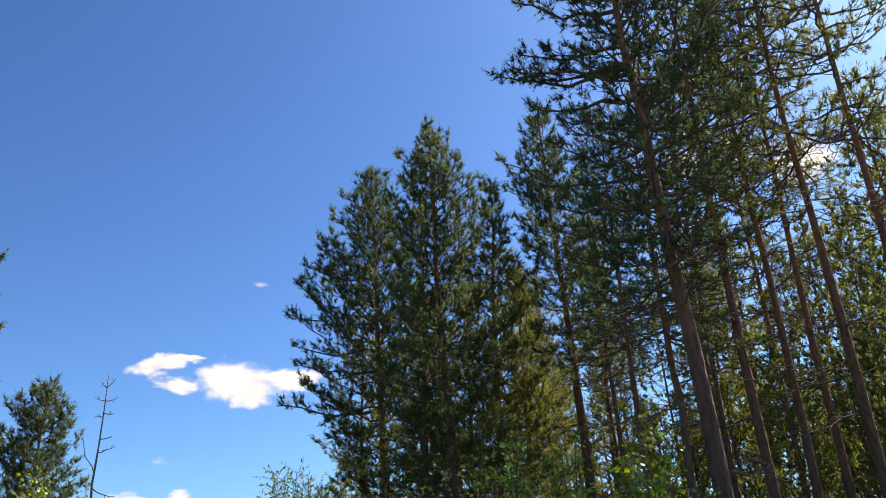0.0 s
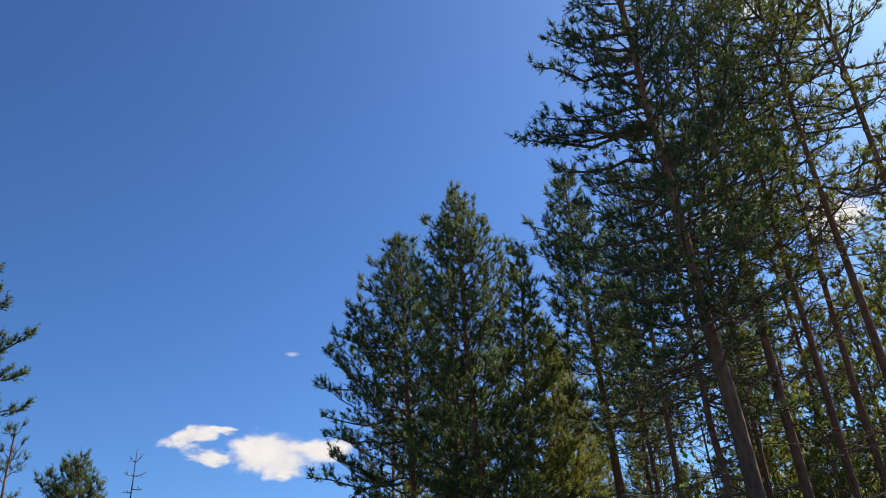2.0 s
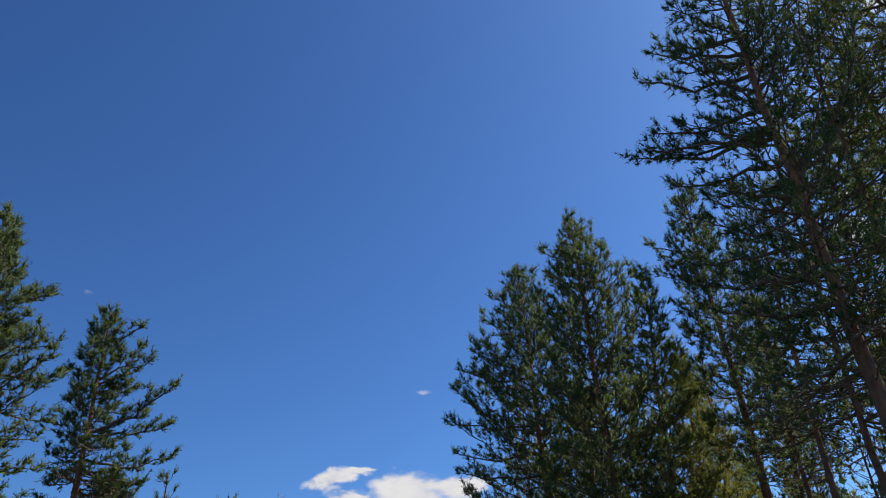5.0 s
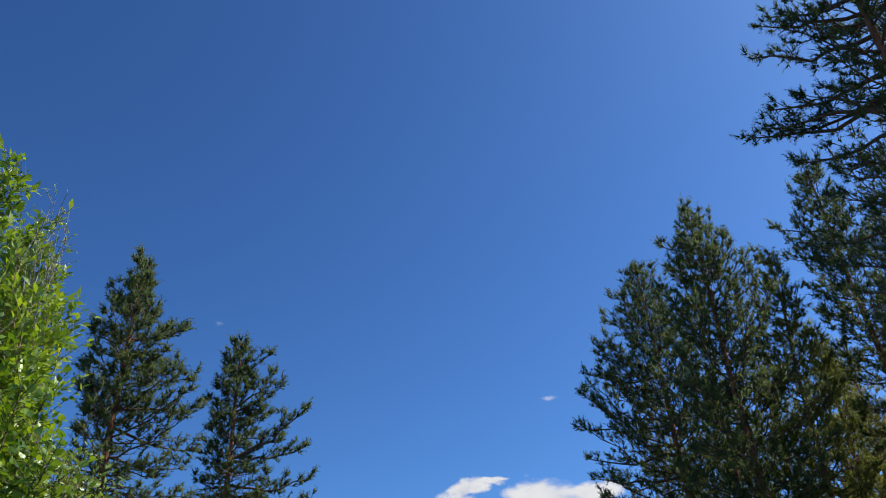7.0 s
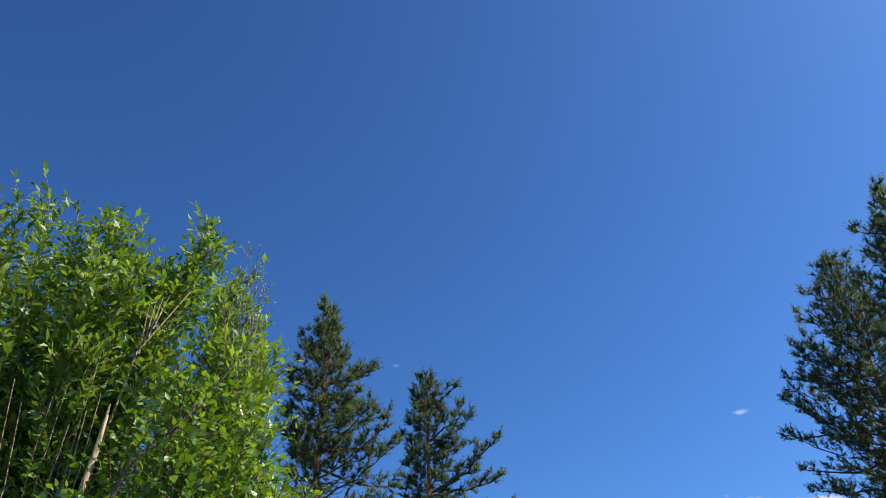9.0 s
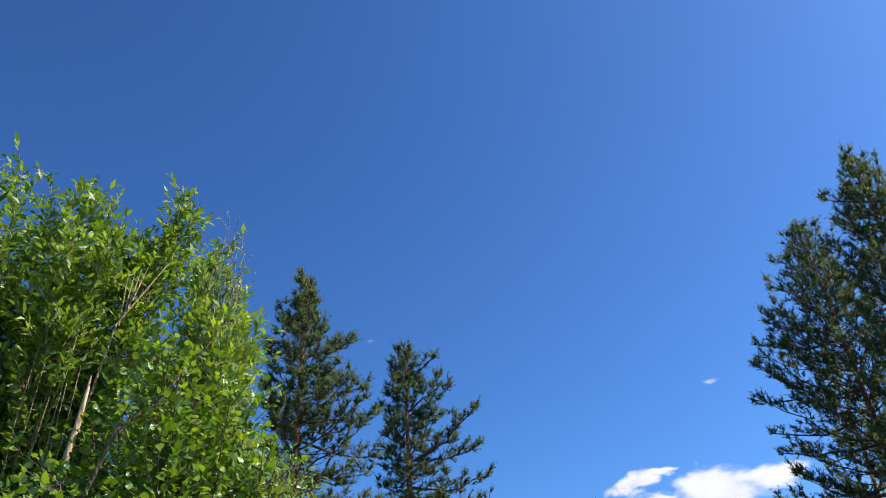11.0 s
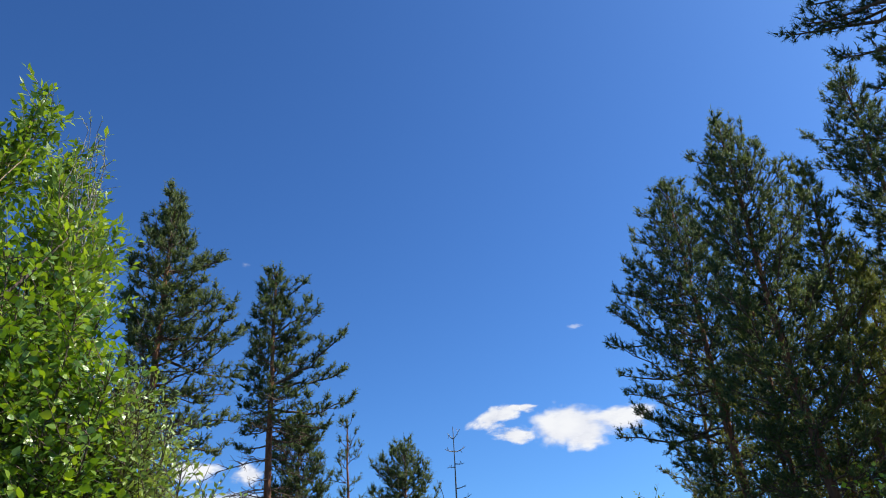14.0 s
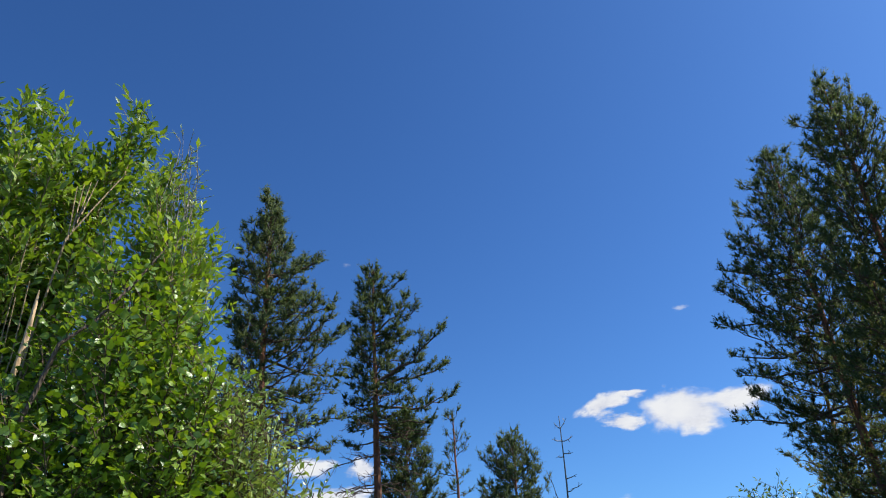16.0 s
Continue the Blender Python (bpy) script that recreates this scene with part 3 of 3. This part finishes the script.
for az, dist, height, radius, seed in ((6.3, 17.2, 8.2, 0.08, 39), (-1.6, 16.6, 9.4, 0.085, 40), (1.6, 13.8, 7.4, 0.075, 42), (-7.2, 17.6, 9.0, 0.08, 43)):
    pine(az, dist, height, (0.1, 0), radius, 3.0, [(height, 0.1), (height - 1.2, 0.6), (5.0, 1.0), (3.0, 1.1)], [(height, 0.1), (height - 1.2, 0.6), (5.0, 1.0), (3.0, 1.1)], seed, dead=14, **MID)
pine(-12.0, 15.0, 6.6, (0.0, 0), 0.06, 1.4, [(6.6, 0.1), (5.0, 0.7), (1.4, 1.1)], [(6.6, 0.1), (5.0, 0.7), (1.4, 1.1)], 35, dead=8, **MID)
# the stand's glare is put into its needles by the lightened olive
STAND = dict(dead=26, per=4, whorl=0.36, leafy=0.78, needles=14, width=0.0078, gap=0.105, many=2, size=0.076, group="pines of the dense stand", label="tall slender Scots pine in a dense stand", rise=(0, 50), material=OLIVE_LIT)
ROUND_TOP = [(12.0, 0.4), (11.0, 1.0), (9.0, 1.4), (7.0, 1.15), (5.0, 0.8)]
for az, dist, height, lean, radius, low, seed in ((-22.3, 9.2, 11.0, 0.0, 0.070, 6.0, 29), (-24.7, 9.8, 11.2, 0.1, 0.062, 6.4, 30),
                                                  (-26.5, 10.6, 11.4, 0.15, 0.062, 6.6, 31), (-28.8, 9.0, 11.0, 0.0, 0.066, 6.2, 32), (-32.3, 8.6, 10.8, 0.15, 0.062, 6.0, 37), (-23.8, 14.0, 11.0, 0.0, 0.066, 6.0, 33), (-19.6, 13.2, 10.8, 0.1, 0.062, 6.0, 38)):
    pine(az, dist, height, (lean, 0), radius, low, ROUND_TOP, ROUND_TOP, seed, **STAND)
# shorter, fuller ones behind the forked pine
FULL = dict(STAND, leafy=0.9, per=5, whorl=0.32, material=NEEDLE, label="slender Scots pine with a full dark crown")
for az, dist, height, low, seed in ((-14.5, 11.0, 8.9, 5.0, 27), (-17.1, 8.8, 7.4, 4.3, 28), (-12.4, 12.8, 8.6, 5.0, 44)):
    profile = [(height, 0.2), (height - 0.7, 0.7), (height - 2.0, 1.1), (low, 1.1)]
    pine(az, dist, height, (0.03, 0), 0.064, low, profile, profile, seed, **FULL)


# ---------------------------------------------------------------- the stand behind, from a few grown forms
def deep_stand():
    rng = random.Random(5)
    # backlight on these deep crowns is painted in with the lightened olive
    far = dict(split=False, needles=5, width=0.022, girth=0.8, material=OLIVE_LIT, whorl=0.34)
    tall = [pine(-25 - 0.5 * k, 33 + 1.5 * k, 9.2 + 0.45 * k, (rng.uniform(-0.3, 0.3), rng.uniform(-0.3, 0.3)), 0.07 + 0.006 * k, 3.0 + 0.5 * k, [(10, 0.2), (7, 1.0), (3, 1.1)], [(10, 0.2), (7, 1.0), (3, 1.1)], 60 + k,
                 label="slender Scots pine deep in the stand", group="pines deep in the stand", gap=0.19, per=4, dead=10, size=0.13, many=2, spread=0.5, **far) for k in range(4)]
    low = [pine(-19 - 6 * k, 27 + k, 4.6 + 0.7 * k, (0, 0), 0.045, 0.9, [(5.2, 0.1), (3, 0.7), (1, 0.95)], [(5.2, 0.1), (3, 0.7), (1, 0.95)], 70 + k, label="low young pine under the stand",
                group="young pines under the stand", gap=0.16, per=4, dead=3, size=0.115, many=2, **far) for k in range(2)]
    taken = [(o.location.x, o.location.y) for o in scene.objects if o.name.startswith("pine_tree")]

    def plant(forms, count, near, wide, high):
        done = tries = 0
        while done < count and tries < 6000:
            tries += 1
            x, y = rng.uniform(-3.0, 20), rng.uniform(5, 40)
            yaw, r = math.degrees(math.atan2(-x, y)), math.hypot(x, y)
            if yaw > 8.5 or yaw < -40 or r < near(yaw) or r > high:
                continue
            if any((x - a) ** 2 + (y - b) ** 2 < wide for a, b in taken):
                continue
            taken.append((x, y))
            done += 1
            copy_thing(rng.choice(forms), pose(x, y, -0.05, 0, 0, rng.uniform(0, 360)) @ Matrix.Scale(rng.uniform(0.85, 1.08), 4))

    plant(tall, 14, lambda yaw: 13.5 if yaw < -17 else 90, 1.5, 21)
    plant(tall, 6, lambda yaw: 17.5 if -18 < yaw < -4 else 90, 1.2, 23)
    plant(tall, 16, lambda yaw: 21 if yaw > -14 else 18, 1.7, 34)
    plant(low, 24, lambda yaw: 10.5 if yaw < -17 else 90, 0.8, 20)
    plant(low, 36, lambda yaw: 15.5 if yaw > -14 else 13.0, 0.7, 25)


# ---------------------------------------------------------------- dead snag
def snag(foot, height, lean, seed):
    rng = np.random.default_rng(seed)
    away = unit(np.array([foot[0], foot[1], 0.0]))
    right = np.array([away[1], -away[0], 0.0])
    tree = new("dead_pine")
    tree.location = (foot[0], foot[1], -0.05)
    tagged(tree, "bare dead pine, thin grey trunk with broken twigs", "tree")
    h = np.linspace(0, 1, 10)
    line = right * (lean * h)[:, None] + UP * (height * h)[:, None] + rng.normal(0, 0.02, (10, 3))
    w = Wood()
    w.tube(line, 0.042 * (1 - 0.85 * h), 7)
    part("trunk", w.mesh("trunk"), DEAD, tree)
    rows = [(0.70, -0.30, 0.75), (0.96, 0.12, 0.12), (0.96, -0.10, 0.12), (0.92, 0.20, 0.10), (0.92, -0.16, 0.02), (0.88, 0.16, 0.0), (0.87, -0.10, 0.06), (0.80, 0.18, 0.06), (0.76, 0.26, 0.10),
            (0.66, 0.36, -0.12), (0.62, -0.30, 0.0), (0.55, 0.40, -0.1), (0.50, -0.35, -0.05)]
    for q, u, dz in rows:
        w = Wood()
        i = q * 9
        p = line[int(i)] + (line[min(9, int(i) + 1)] - line[int(i)]) * (i - int(i))
        pts = limb_line(rng, p, right * u + away * rng.uniform(-0.2, 0.2) + UP * dz, 0.2, 5)
        w.tube(pts, np.linspace(0.010, 0.004, 5), 4)
        for k in (2, 3):
            d = unit(pts[k] - pts[k - 1] + rng.normal(0, 0.12, 3)) * 0.07
            w.tube([pts[k], pts[k] + d], [0.006, 0.004], 3)
        part("dead_branch", w.mesh("dead_branch"), DEAD, tree)


snag((-5.66, 12.54), 5.45, 0.07, 41)


# ---------------------------------------------------------------- leafy shrubs
def leaf_form(width, droop, rows):
    """Leaf of unit length, folded along its midrib and bent down towards its tip. rows: place along it, share of its width."""
    w = width / 2
    v, f, prev = [], [], None
    for y, k in rows:
        z = -droop * y * y
        mid = len(v)
        v.append((0, y, z))
        if k > 0:
            v += [(-w * k, y, z + 0.18 * w * k), (w * k, y, z + 0.18 * w * k)]
        if prev is not None:
            a, wide = prev
            if not wide:
                f += [(a, mid, mid + 1), (a, mid + 2, mid)]
            elif k > 0:
                f += [(a, mid, mid + 1), (a, mid + 1, a + 1), (a, a + 2, mid + 2), (a, mid + 2, mid)]
            else:
                f += [(a, mid, a + 1), (a, a + 2, mid)]
        prev = (mid, k > 0)
    return np.array(v), np.array(f)


LANCE = leaf_form(0.40, 0.18, [(0, 0), (0.5, 1.0), (1, 0)])
ROUND = leaf_form(0.85, 0.12, [(0, 0), (0.4, 1.0), (1, 0)])
OVATE = leaf_form(0.80, 0.14, [(0, 0), (0.22, 0.9), (0.55, 0.85), (1, 0)])
NARROW = leaf_form(0.40, 0.10, [(0, 0), (0.5, 1.0), (1, 0)])


def leaves_mesh(name, form, at, way, face, size):
    tv, tf = form
    y = unit(way)
    x = unit(np.cross(y, face))
    z = np.cross(x, y)
    v = at[:, None] + size[:, None, None] * (tv[None, :, :1] * x[:, None] + tv[None, :, 1:2] * y[:, None] + tv[None, :, 2:] * z[:, None])
    f = tf[None] + (np.arange(len(at)) * len(tv))[:, None, None]
    return mesh_of(name, v.reshape(-1, 3), f.reshape(-1, 3))


SUNWARD = np.array(SUN_DIR)


def polar(yaw, dist, z):
    a = radians(yaw)
    return np.array([-math.sin(a) * dist, math.cos(a) * dist, z])


def shrub(name, foot, tips, form, size, leaf_mat, wood_mat, label, seed, twig=0.34, step=0.05, leaf_gap=0.032, hang=0.0, first=0.3, thick=0.011, category="shrub", group="", upright=0.5, rise=0.1, lead=0.0):
    """A many-stemmed shrub: each stem curves from the foot to its tip and carries leafy side twigs."""
    rng = np.random.default_rng(seed)
    thing = new(name)
    thing.location = (foot[0], foot[1], -0.03)
    tagged(thing, label, category, group)
    org = np.array([foot[0], foot[1], 0.0])
    at, way, face, big = [], [], [], []
    for tip in tips:
        w = Wood()
        tip = np.asarray(tip, float) - org
        start = np.array([rng.normal(0, 0.06), rng.normal(0, 0.06), 0.0])
        s = np.linspace(0, 1, 9)
        flat = (tip - start) * [1, 1, 0]
        pts = start + flat * (s ** 1.35)[:, None] + UP * (tip[2] * s)[:, None] + rng.normal(0, 0.014, (9, 3)) * np.sin(s * 3.14)[:, None]
        ln = np.linalg.norm(tip - start)
        w.tube(pts, np.linspace(thick * rng.uniform(0.7, 1.2), 0.003, 9), 5)
        t = first
        while t < 1.0:
            x = t * 8
            i = min(int(x), 7)
            p = pts[i] + (pts[i + 1] - pts[i]) * (x - i)
            along = unit(pts[i + 1] - pts[i])
            d = unit(along * upright + unit(rng.normal(size=3) * [1, 1, 0.4]) * 0.8)
            tl = twig * rng.uniform(0.35, 1.1) * (1.05 - 0.45 * t)
            mid, end = p + d * tl * 0.5, p + d * tl + UP * tl * (0.12 - 0.5 * hang)
            w.tube([p, end], [0.0035, 0.0015], 3)
            k = max(2, int(tl / leaf_gap))
            for j in range(k):
                q = (j + 0.6) / k
                c = p + (mid - p) * (q * 2) if q < 0.5 else mid + (end - mid) * (q * 2 - 1)
                out = unit(np.cross(d, rng.normal(size=3)))
                at.append(c)
                way.append(d * 0.6 + out * 0.8 + UP * (rise - hang))
                face.append(UP * 0.6 + SUNWARD * 0.45 + rng.normal(0, 0.9, 3))
                big.append(size * rng.uniform(0.5, 1.3))
            at.append(end)
            way.append(d + rng.normal(0, 0.2, 3))
            face.append(UP + rng.normal(0, 0.5, 3))
            big.append(size * rng.uniform(0.7, 1.0))
            t += step / ln * rng.uniform(0.6, 1.4)
        # the leading shoot, leafy all the way up
        for q in np.arange(1.0 - lead / ln, 1.0, 0.023 / ln):
            x = q * 8
            i = min(int(x), 7)
            d = unit(pts[i + 1] - pts[i])
            at.append(pts[i] + (pts[i + 1] - pts[i]) * (x - i))
            way.append(d * 0.7 + unit(np.cross(d, rng.normal(size=3))) * 0.8 + UP * rise)
            face.append(UP + rng.normal(0, 0.9, 3))
            big.append(size * rng.uniform(0.7, 1.3))
        part("stem", w.mesh("stem"), wood_mat, thing)
    me = leaves_mesh("leaves", form, np.array(at), np.array(way), np.array(face), np.array(big))
    tagged(part("leaves", me, leaf_mat, thing), kind="stuff")
    return thing


def spot(az, dist, el):
    """A place in the thicket beside the path: bearing, distance, height in degrees over the eye."""
    return polar(az, dist, max(0.0, 1.6 + dist * math.tan(radians(el))))


def tips_under(rng, outline, dist, count, low, power):
    """Tips of a thicket's stems, most of them near its outline: rows of bearing and height in degrees."""
    az, el = np.array(outline).T
    rows = []
    for k in range(count):
        a = rng.uniform(az[0], az[-1])
        top = float(np.interp(a, az, el))
        rows.append(spot(a, rng.uniform(*dist), low + (top - low) * rng.random() ** power))
    return rows


WILLOW_TOP = [(58.4, 28.0), (59.2, 30.8), (60.2, 32.8), (61.4, 34.4), (62.8, 34.2), (64.2, 35.0), (66.6, 33.8), (68.4, 34.8), (70.0, 34.4), (76.0, 34.8)]
willow_tips = [spot(a, d, e) for a, d, e in ((55.6, 6.3, 36.8), (55.1, 6.3, 35.6), (56.0, 6.25, 35.8), (56.6, 6.35, 34.2), (54.9, 6.4, 34.2), (57.4, 6.3, 33.0), (61.4, 6.3, 35.4), (63.4, 6.4, 35.6), (64.4, 6.3, 36.0),
                                             (66.2, 6.4, 35.4), (68.5, 6.3, 36.0), (70.6, 6.4, 35.4), (73.0, 6.4, 35.6))]
willow_tips += tips_under(random.Random(3), WILLOW_TOP, (5.9, 7.4), 86, 6.0, 0.5)
willow_tips += [spot(a, 6.3, e) for a, e in ((58.2, 33.2), (58.9, 33.0), (59.6, 33.4), (57.7, 31.6), (58.6, 31.8))]
foot = spot(64.5, 6.7, 0)
willow = shrub("willow_shrub", (foot[0], foot[1]), willow_tips, LANCE, 0.094, WILLOW, STEM, "leafy green willow shrub with thin tan stems", 71, hang=0.0, first=0.36, twig=0.46, step=0.048,
               leaf_gap=0.031, thick=0.017, group="shrubs beside the path", upright=0.5, rise=0.12, lead=0.8)


def willow_dead_stems(thing):
    """Leafless stems in the willow: one broken open, its pale wood showing, and a few dry tan ones."""
    org = np.array([thing.location.x, thing.location.y, 0.0])
    near = 5.5
    w = Wood()
    w.tube([spot(61.9, near, -15.0) - org, spot(61.5, near, 12.0) - org, spot(61.1, near, 17.2) - org, spot(60.65, near, 20.6) - org, spot(60.5, near, 22.8) - org, spot(60.45, near, 23.8) - org],
           [0.016, 0.018, 0.022, 0.020, 0.013, 0.003], 8)
    part("split_stem", w.mesh("split_stem"), SPLIT, thing, "broken stem with pale split wood")
    rng = np.random.default_rng(9)
    # the live stem beside it, with the fork that carries the shrub's highest shoot
    w = Wood()
    w.tube([spot(62.0, near + 0.6, -15.0) - org, spot(60.6, near + 0.5, 20.0) - org, spot(59.5, near + 0.3, 27.3) - org, spot(58.0, near + 0.3, 29.6) - org, spot(56.4, near + 0.7, 32.0) - org, spot(55.7, near + 0.9, 35.0) - org],
           [0.012, 0.010, 0.008, 0.006, 0.005, 0.003], 6)
    for k in range(4):
        w.tube([spot(58.7 + 0.2 * k, near, 29.0 - 0.6 * k) - org, spot(58.0 + 0.45 * k, near + 0.1, 31.4 - 0.2 * k) - org], [0.007, 0.003], 4)
    part("dry_stem", w.mesh("dry_stem"), STEM, thing)
    for a, e in ((64.5, 25.6), (63.5, 24.3), (60.9, 24.6), (61.9, 27.0), (65.8, 23.2), (63.0, 22.0), (61.6, 23.0), (66.8, 24.0), (68.0, 22.0), (69.5, 25.0)):
        d = near + rng.uniform(0.2, 0.6)
        tip = spot(a, d, e) - org
        start = spot(64.6 + (a - 64.6) * 0.3, d + 0.3, -16.0) - org
        q = np.linspace(0, 1, 8)[:, None]
        line = start + (tip - start) * np.concatenate([q ** 1.5, q ** 1.5, q], 1) + rng.normal(0, 0.025, (8, 3))
        w = Wood()
        w.tube(line, np.linspace(0.011, 0.004, 8), 5)
        part("dry_stem", w.mesh("dry_stem"), STEM, thing)


willow_dead_stems(willow)

# a second willow behind the birch, its crest half bare
SECOND_TOP = [(49.4, 26.0), (50.2, 28.2), (51.0, 30.0), (52.0, 31.4), (53.2, 31.8), (54.2, 31.0), (55.2, 28.6), (57.0, 27.0)]
second_tips = [spot(a, 5.9, e) for a, e in ((53.6, 32.6), (52.8, 33.0), (54.2, 31.6), (51.4, 31.2), (49.7, 28.6), (49.0, 27.4), (50.6, 29.8))] + tips_under(random.Random(8), SECOND_TOP, (5.4, 6.3), 34, 14.0, 0.45)
foot = spot(53.0, 6.1, 0)
second = shrub("willow_shrub", (foot[0], foot[1]), second_tips, LANCE, 0.085, WILLOW, STEM, "slender willow shrub with a half-bare greyish crest", 74, hang=0.0, first=0.5, twig=0.42, step=0.040,
               leaf_gap=0.030, thick=0.015, group="shrubs beside the path", upright=0.7, rise=0.3, lead=0.3)


def bare_crest(thing):
    """Thin grey twigs that stand above the second willow's leaves, with a few shrivelled ones on them."""
    org = np.array([thing.location.x, thing.location.y, 0.0])
    rng = np.random.default_rng(17)
    at, way = [], []
    for k in range(10):
        a, e = rng.uniform(50.4, 53.4), rng.uniform(32.0, 35.4)
        e = min(e, 35.4 - 0.9 * abs(a - 52.4))
        p, q = spot(a + 0.4, 5.6, 26.5) - org, spot(a, 5.65, e) - org
        s = np.linspace(0, 1, 6)[:, None]
        line = p + (q - p) * s + rng.normal(0, 0.02, (6, 3))
        w = Wood()
        w.tube(line, np.linspace(0.006, 0.0025, 6), 4)
        for i in (2, 3, 4, 5):
            for _ in range(2):
                d = unit(unit(q - p) * 0.6 + rng.normal(0, 0.5, 3)) * rng.uniform(0.06, 0.16)
                w.tube([line[i], line[i] + d], [0.003, 0.0015], 3)
                for f in (0.5, 0.8, 1.0):
                    at.append(line[i] + d * f)
                    way.append(unit(d) + rng.normal(0, 0.6, 3))
        part("bare_twig", w.mesh("bare_twig"), DEAD, thing)
    at, way = np.array(at), np.array(way)
    me = leaves_mesh("shrivelled_leaves", NARROW, at, way, rng.normal(size=at.shape), rng.uniform(0.018, 0.036, len(at)))
    tagged(part("shrivelled_leaves", me, PALE, thing), kind="stuff")


bare_crest(second)

BIRCH_TOP = [(47.2, 17.5), (48.0, 21.0), (48.8, 23.4), (50.0, 25.0), (51.5, 26.0), (53.5, 26.6), (55.4, 26.8), (57.2, 26.0), (58.6, 24.0), (60.2, 19.0), (62.5, 17.0), (65.0, 15.0)]
birch_tips = tips_under(random.Random(4), BIRCH_TOP, (4.3, 5.5), 104, 3.0, 0.62)
foot = spot(53.0, 5.3, 0)
birch = shrub("birch_sapling", (foot[0], foot[1]), birch_tips, OVATE, 0.054, BIRCH, TWIG, "young birch with bright green rounded leaves", 72, hang=0.3, first=0.38, twig=0.54, step=0.028, thick=0.015,
              leaf_gap=0.040, group="shrubs beside the path")


def birch_branch(thing):
    """The dark slanting branch that shows between the birch's leaves."""
    org = np.array([thing.location.x, thing.location.y, 0.0])
    w = Wood()
    w.tube([spot(60.5, 4.6, -5.0) - org, spot(59.8, 4.5, 15.0) - org, spot(58.2, 4.45, 20.5) - org, spot(56.2, 4.45, 22.2) - org, spot(53.9, 4.45, 25.0) - org, spot(52.2, 4.5, 27.4) - org], [0.016, 0.014, 0.012, 0.010, 0.008, 0.004], 6)
    part("stem", w.mesh("stem"), TWIG, thing)


birch_branch(birch)

PALE_TOP = [(40.3, 11.0), (41.7, 12.4), (43.5, 15.0), (44.5, 17.4), (45.9, 18.8), (47.6, 20.8), (49.5, 21.5)]
foot = spot(45, 5.6, 0)
shrub("grey_willow_shrub", (foot[0], foot[1]), tips_under(random.Random(6), PALE_TOP, (5.0, 6.2), 56, 2.0, 0.55), NARROW, 0.056, PALE, TWIG, "grey-green willow shrub with small pale leaves", 73, hang=0.2, first=0.3,
      twig=0.46, step=0.034, leaf_gap=0.038, group="shrubs beside the path")


def dome(yaw, dist, half, low, top, count, seed):
    """Tips of a small rounded shrub."""
    rng = random.Random(seed)
    rows = []
    for k in range(count):
        u = rng.uniform(-1, 1)
        z = low + (top - low) * (1 - u * u * 0.7) * rng.uniform(0.55, 1.0)
        rows.append(polar(yaw + math.degrees(half / dist) * u, dist + rng.uniform(-half, half), z))
    return rows


for yaw, dist, half, top, seed in ((-4.8, 7.2, 0.5, 3.1, 81), (-8.4, 7.0, 0.5, 3.05, 82), (-14.4, 6.4, 0.3, 3.0, 83), (-16.6, 6.2, 0.35, 2.75, 84), (2.0, 8.5, 0.5, 2.9, 85)):
    foot = polar(yaw, dist, 0)
    shrub("birch_sapling", (foot[0], foot[1]), dome(yaw, dist, half, 1.4, top + 0.05, 15, seed), ROUND, 0.048, BIRCH, TWIG, "low young birch with sunlit leaves", seed, hang=0.25,
          step=0.055, leaf_gap=0.042, group="young birches at the stand's foot")
for yaw, dist, half, top, seed in ((11.0, 9.0, 0.60, 3.1, 94), (9.4, 9.3, 0.6, 3.0, 95), (6.8, 9.6, 0.5, 2.9, 96)):
    foot = polar(yaw, dist, 0)
    shrub("grey_willow_shrub", (foot[0], foot[1]), dome(yaw, dist, half, 1.9, top, 34, seed), NARROW, 0.055, PALE, TWIG, "low grey-green willow bush at the stand's foot", seed, hang=0.1,
          step=0.042, leaf_gap=0.036, group="low bushes at the stand's foot")
for yaw, dist, half, top, seed in ((27.2, 19.0, 0.8, 4.9, 86), (24.6, 18.5, 0.6, 4.4, 87)):
    foot = polar(yaw, dist, 0)
    shrub("birch_sapling", (foot[0], foot[1]), dome(yaw, dist, half, 2.0, top, 26, seed), ROUND, 0.075, BIRCH, TWIG, "young birch at the back of the clearing", seed, hang=0.2,
          step=0.10, leaf_gap=0.06, twig=0.5, group="young birches at the back of the clearing")
# young pines in front of the stand
SPRIG = [(3.2, 0.1), (2.4, 0.5), (0.8, 0.7)]
for az, dist, height, seed in ((8.4, 10.9, 2.9, 92),):
    pine(az, dist, height, (0.0, 0), 0.04, 0.6, SPRIG, SPRIG, seed, label="young pine sapling with upright shoots", split=False, dead=2, per=5, whorl=0.20, rise=(25, 65), size=0.06, gap=0.065, width=0.006, spread=0.3, material=OLIVE_LIT, group="pine saplings")

deep_stand()
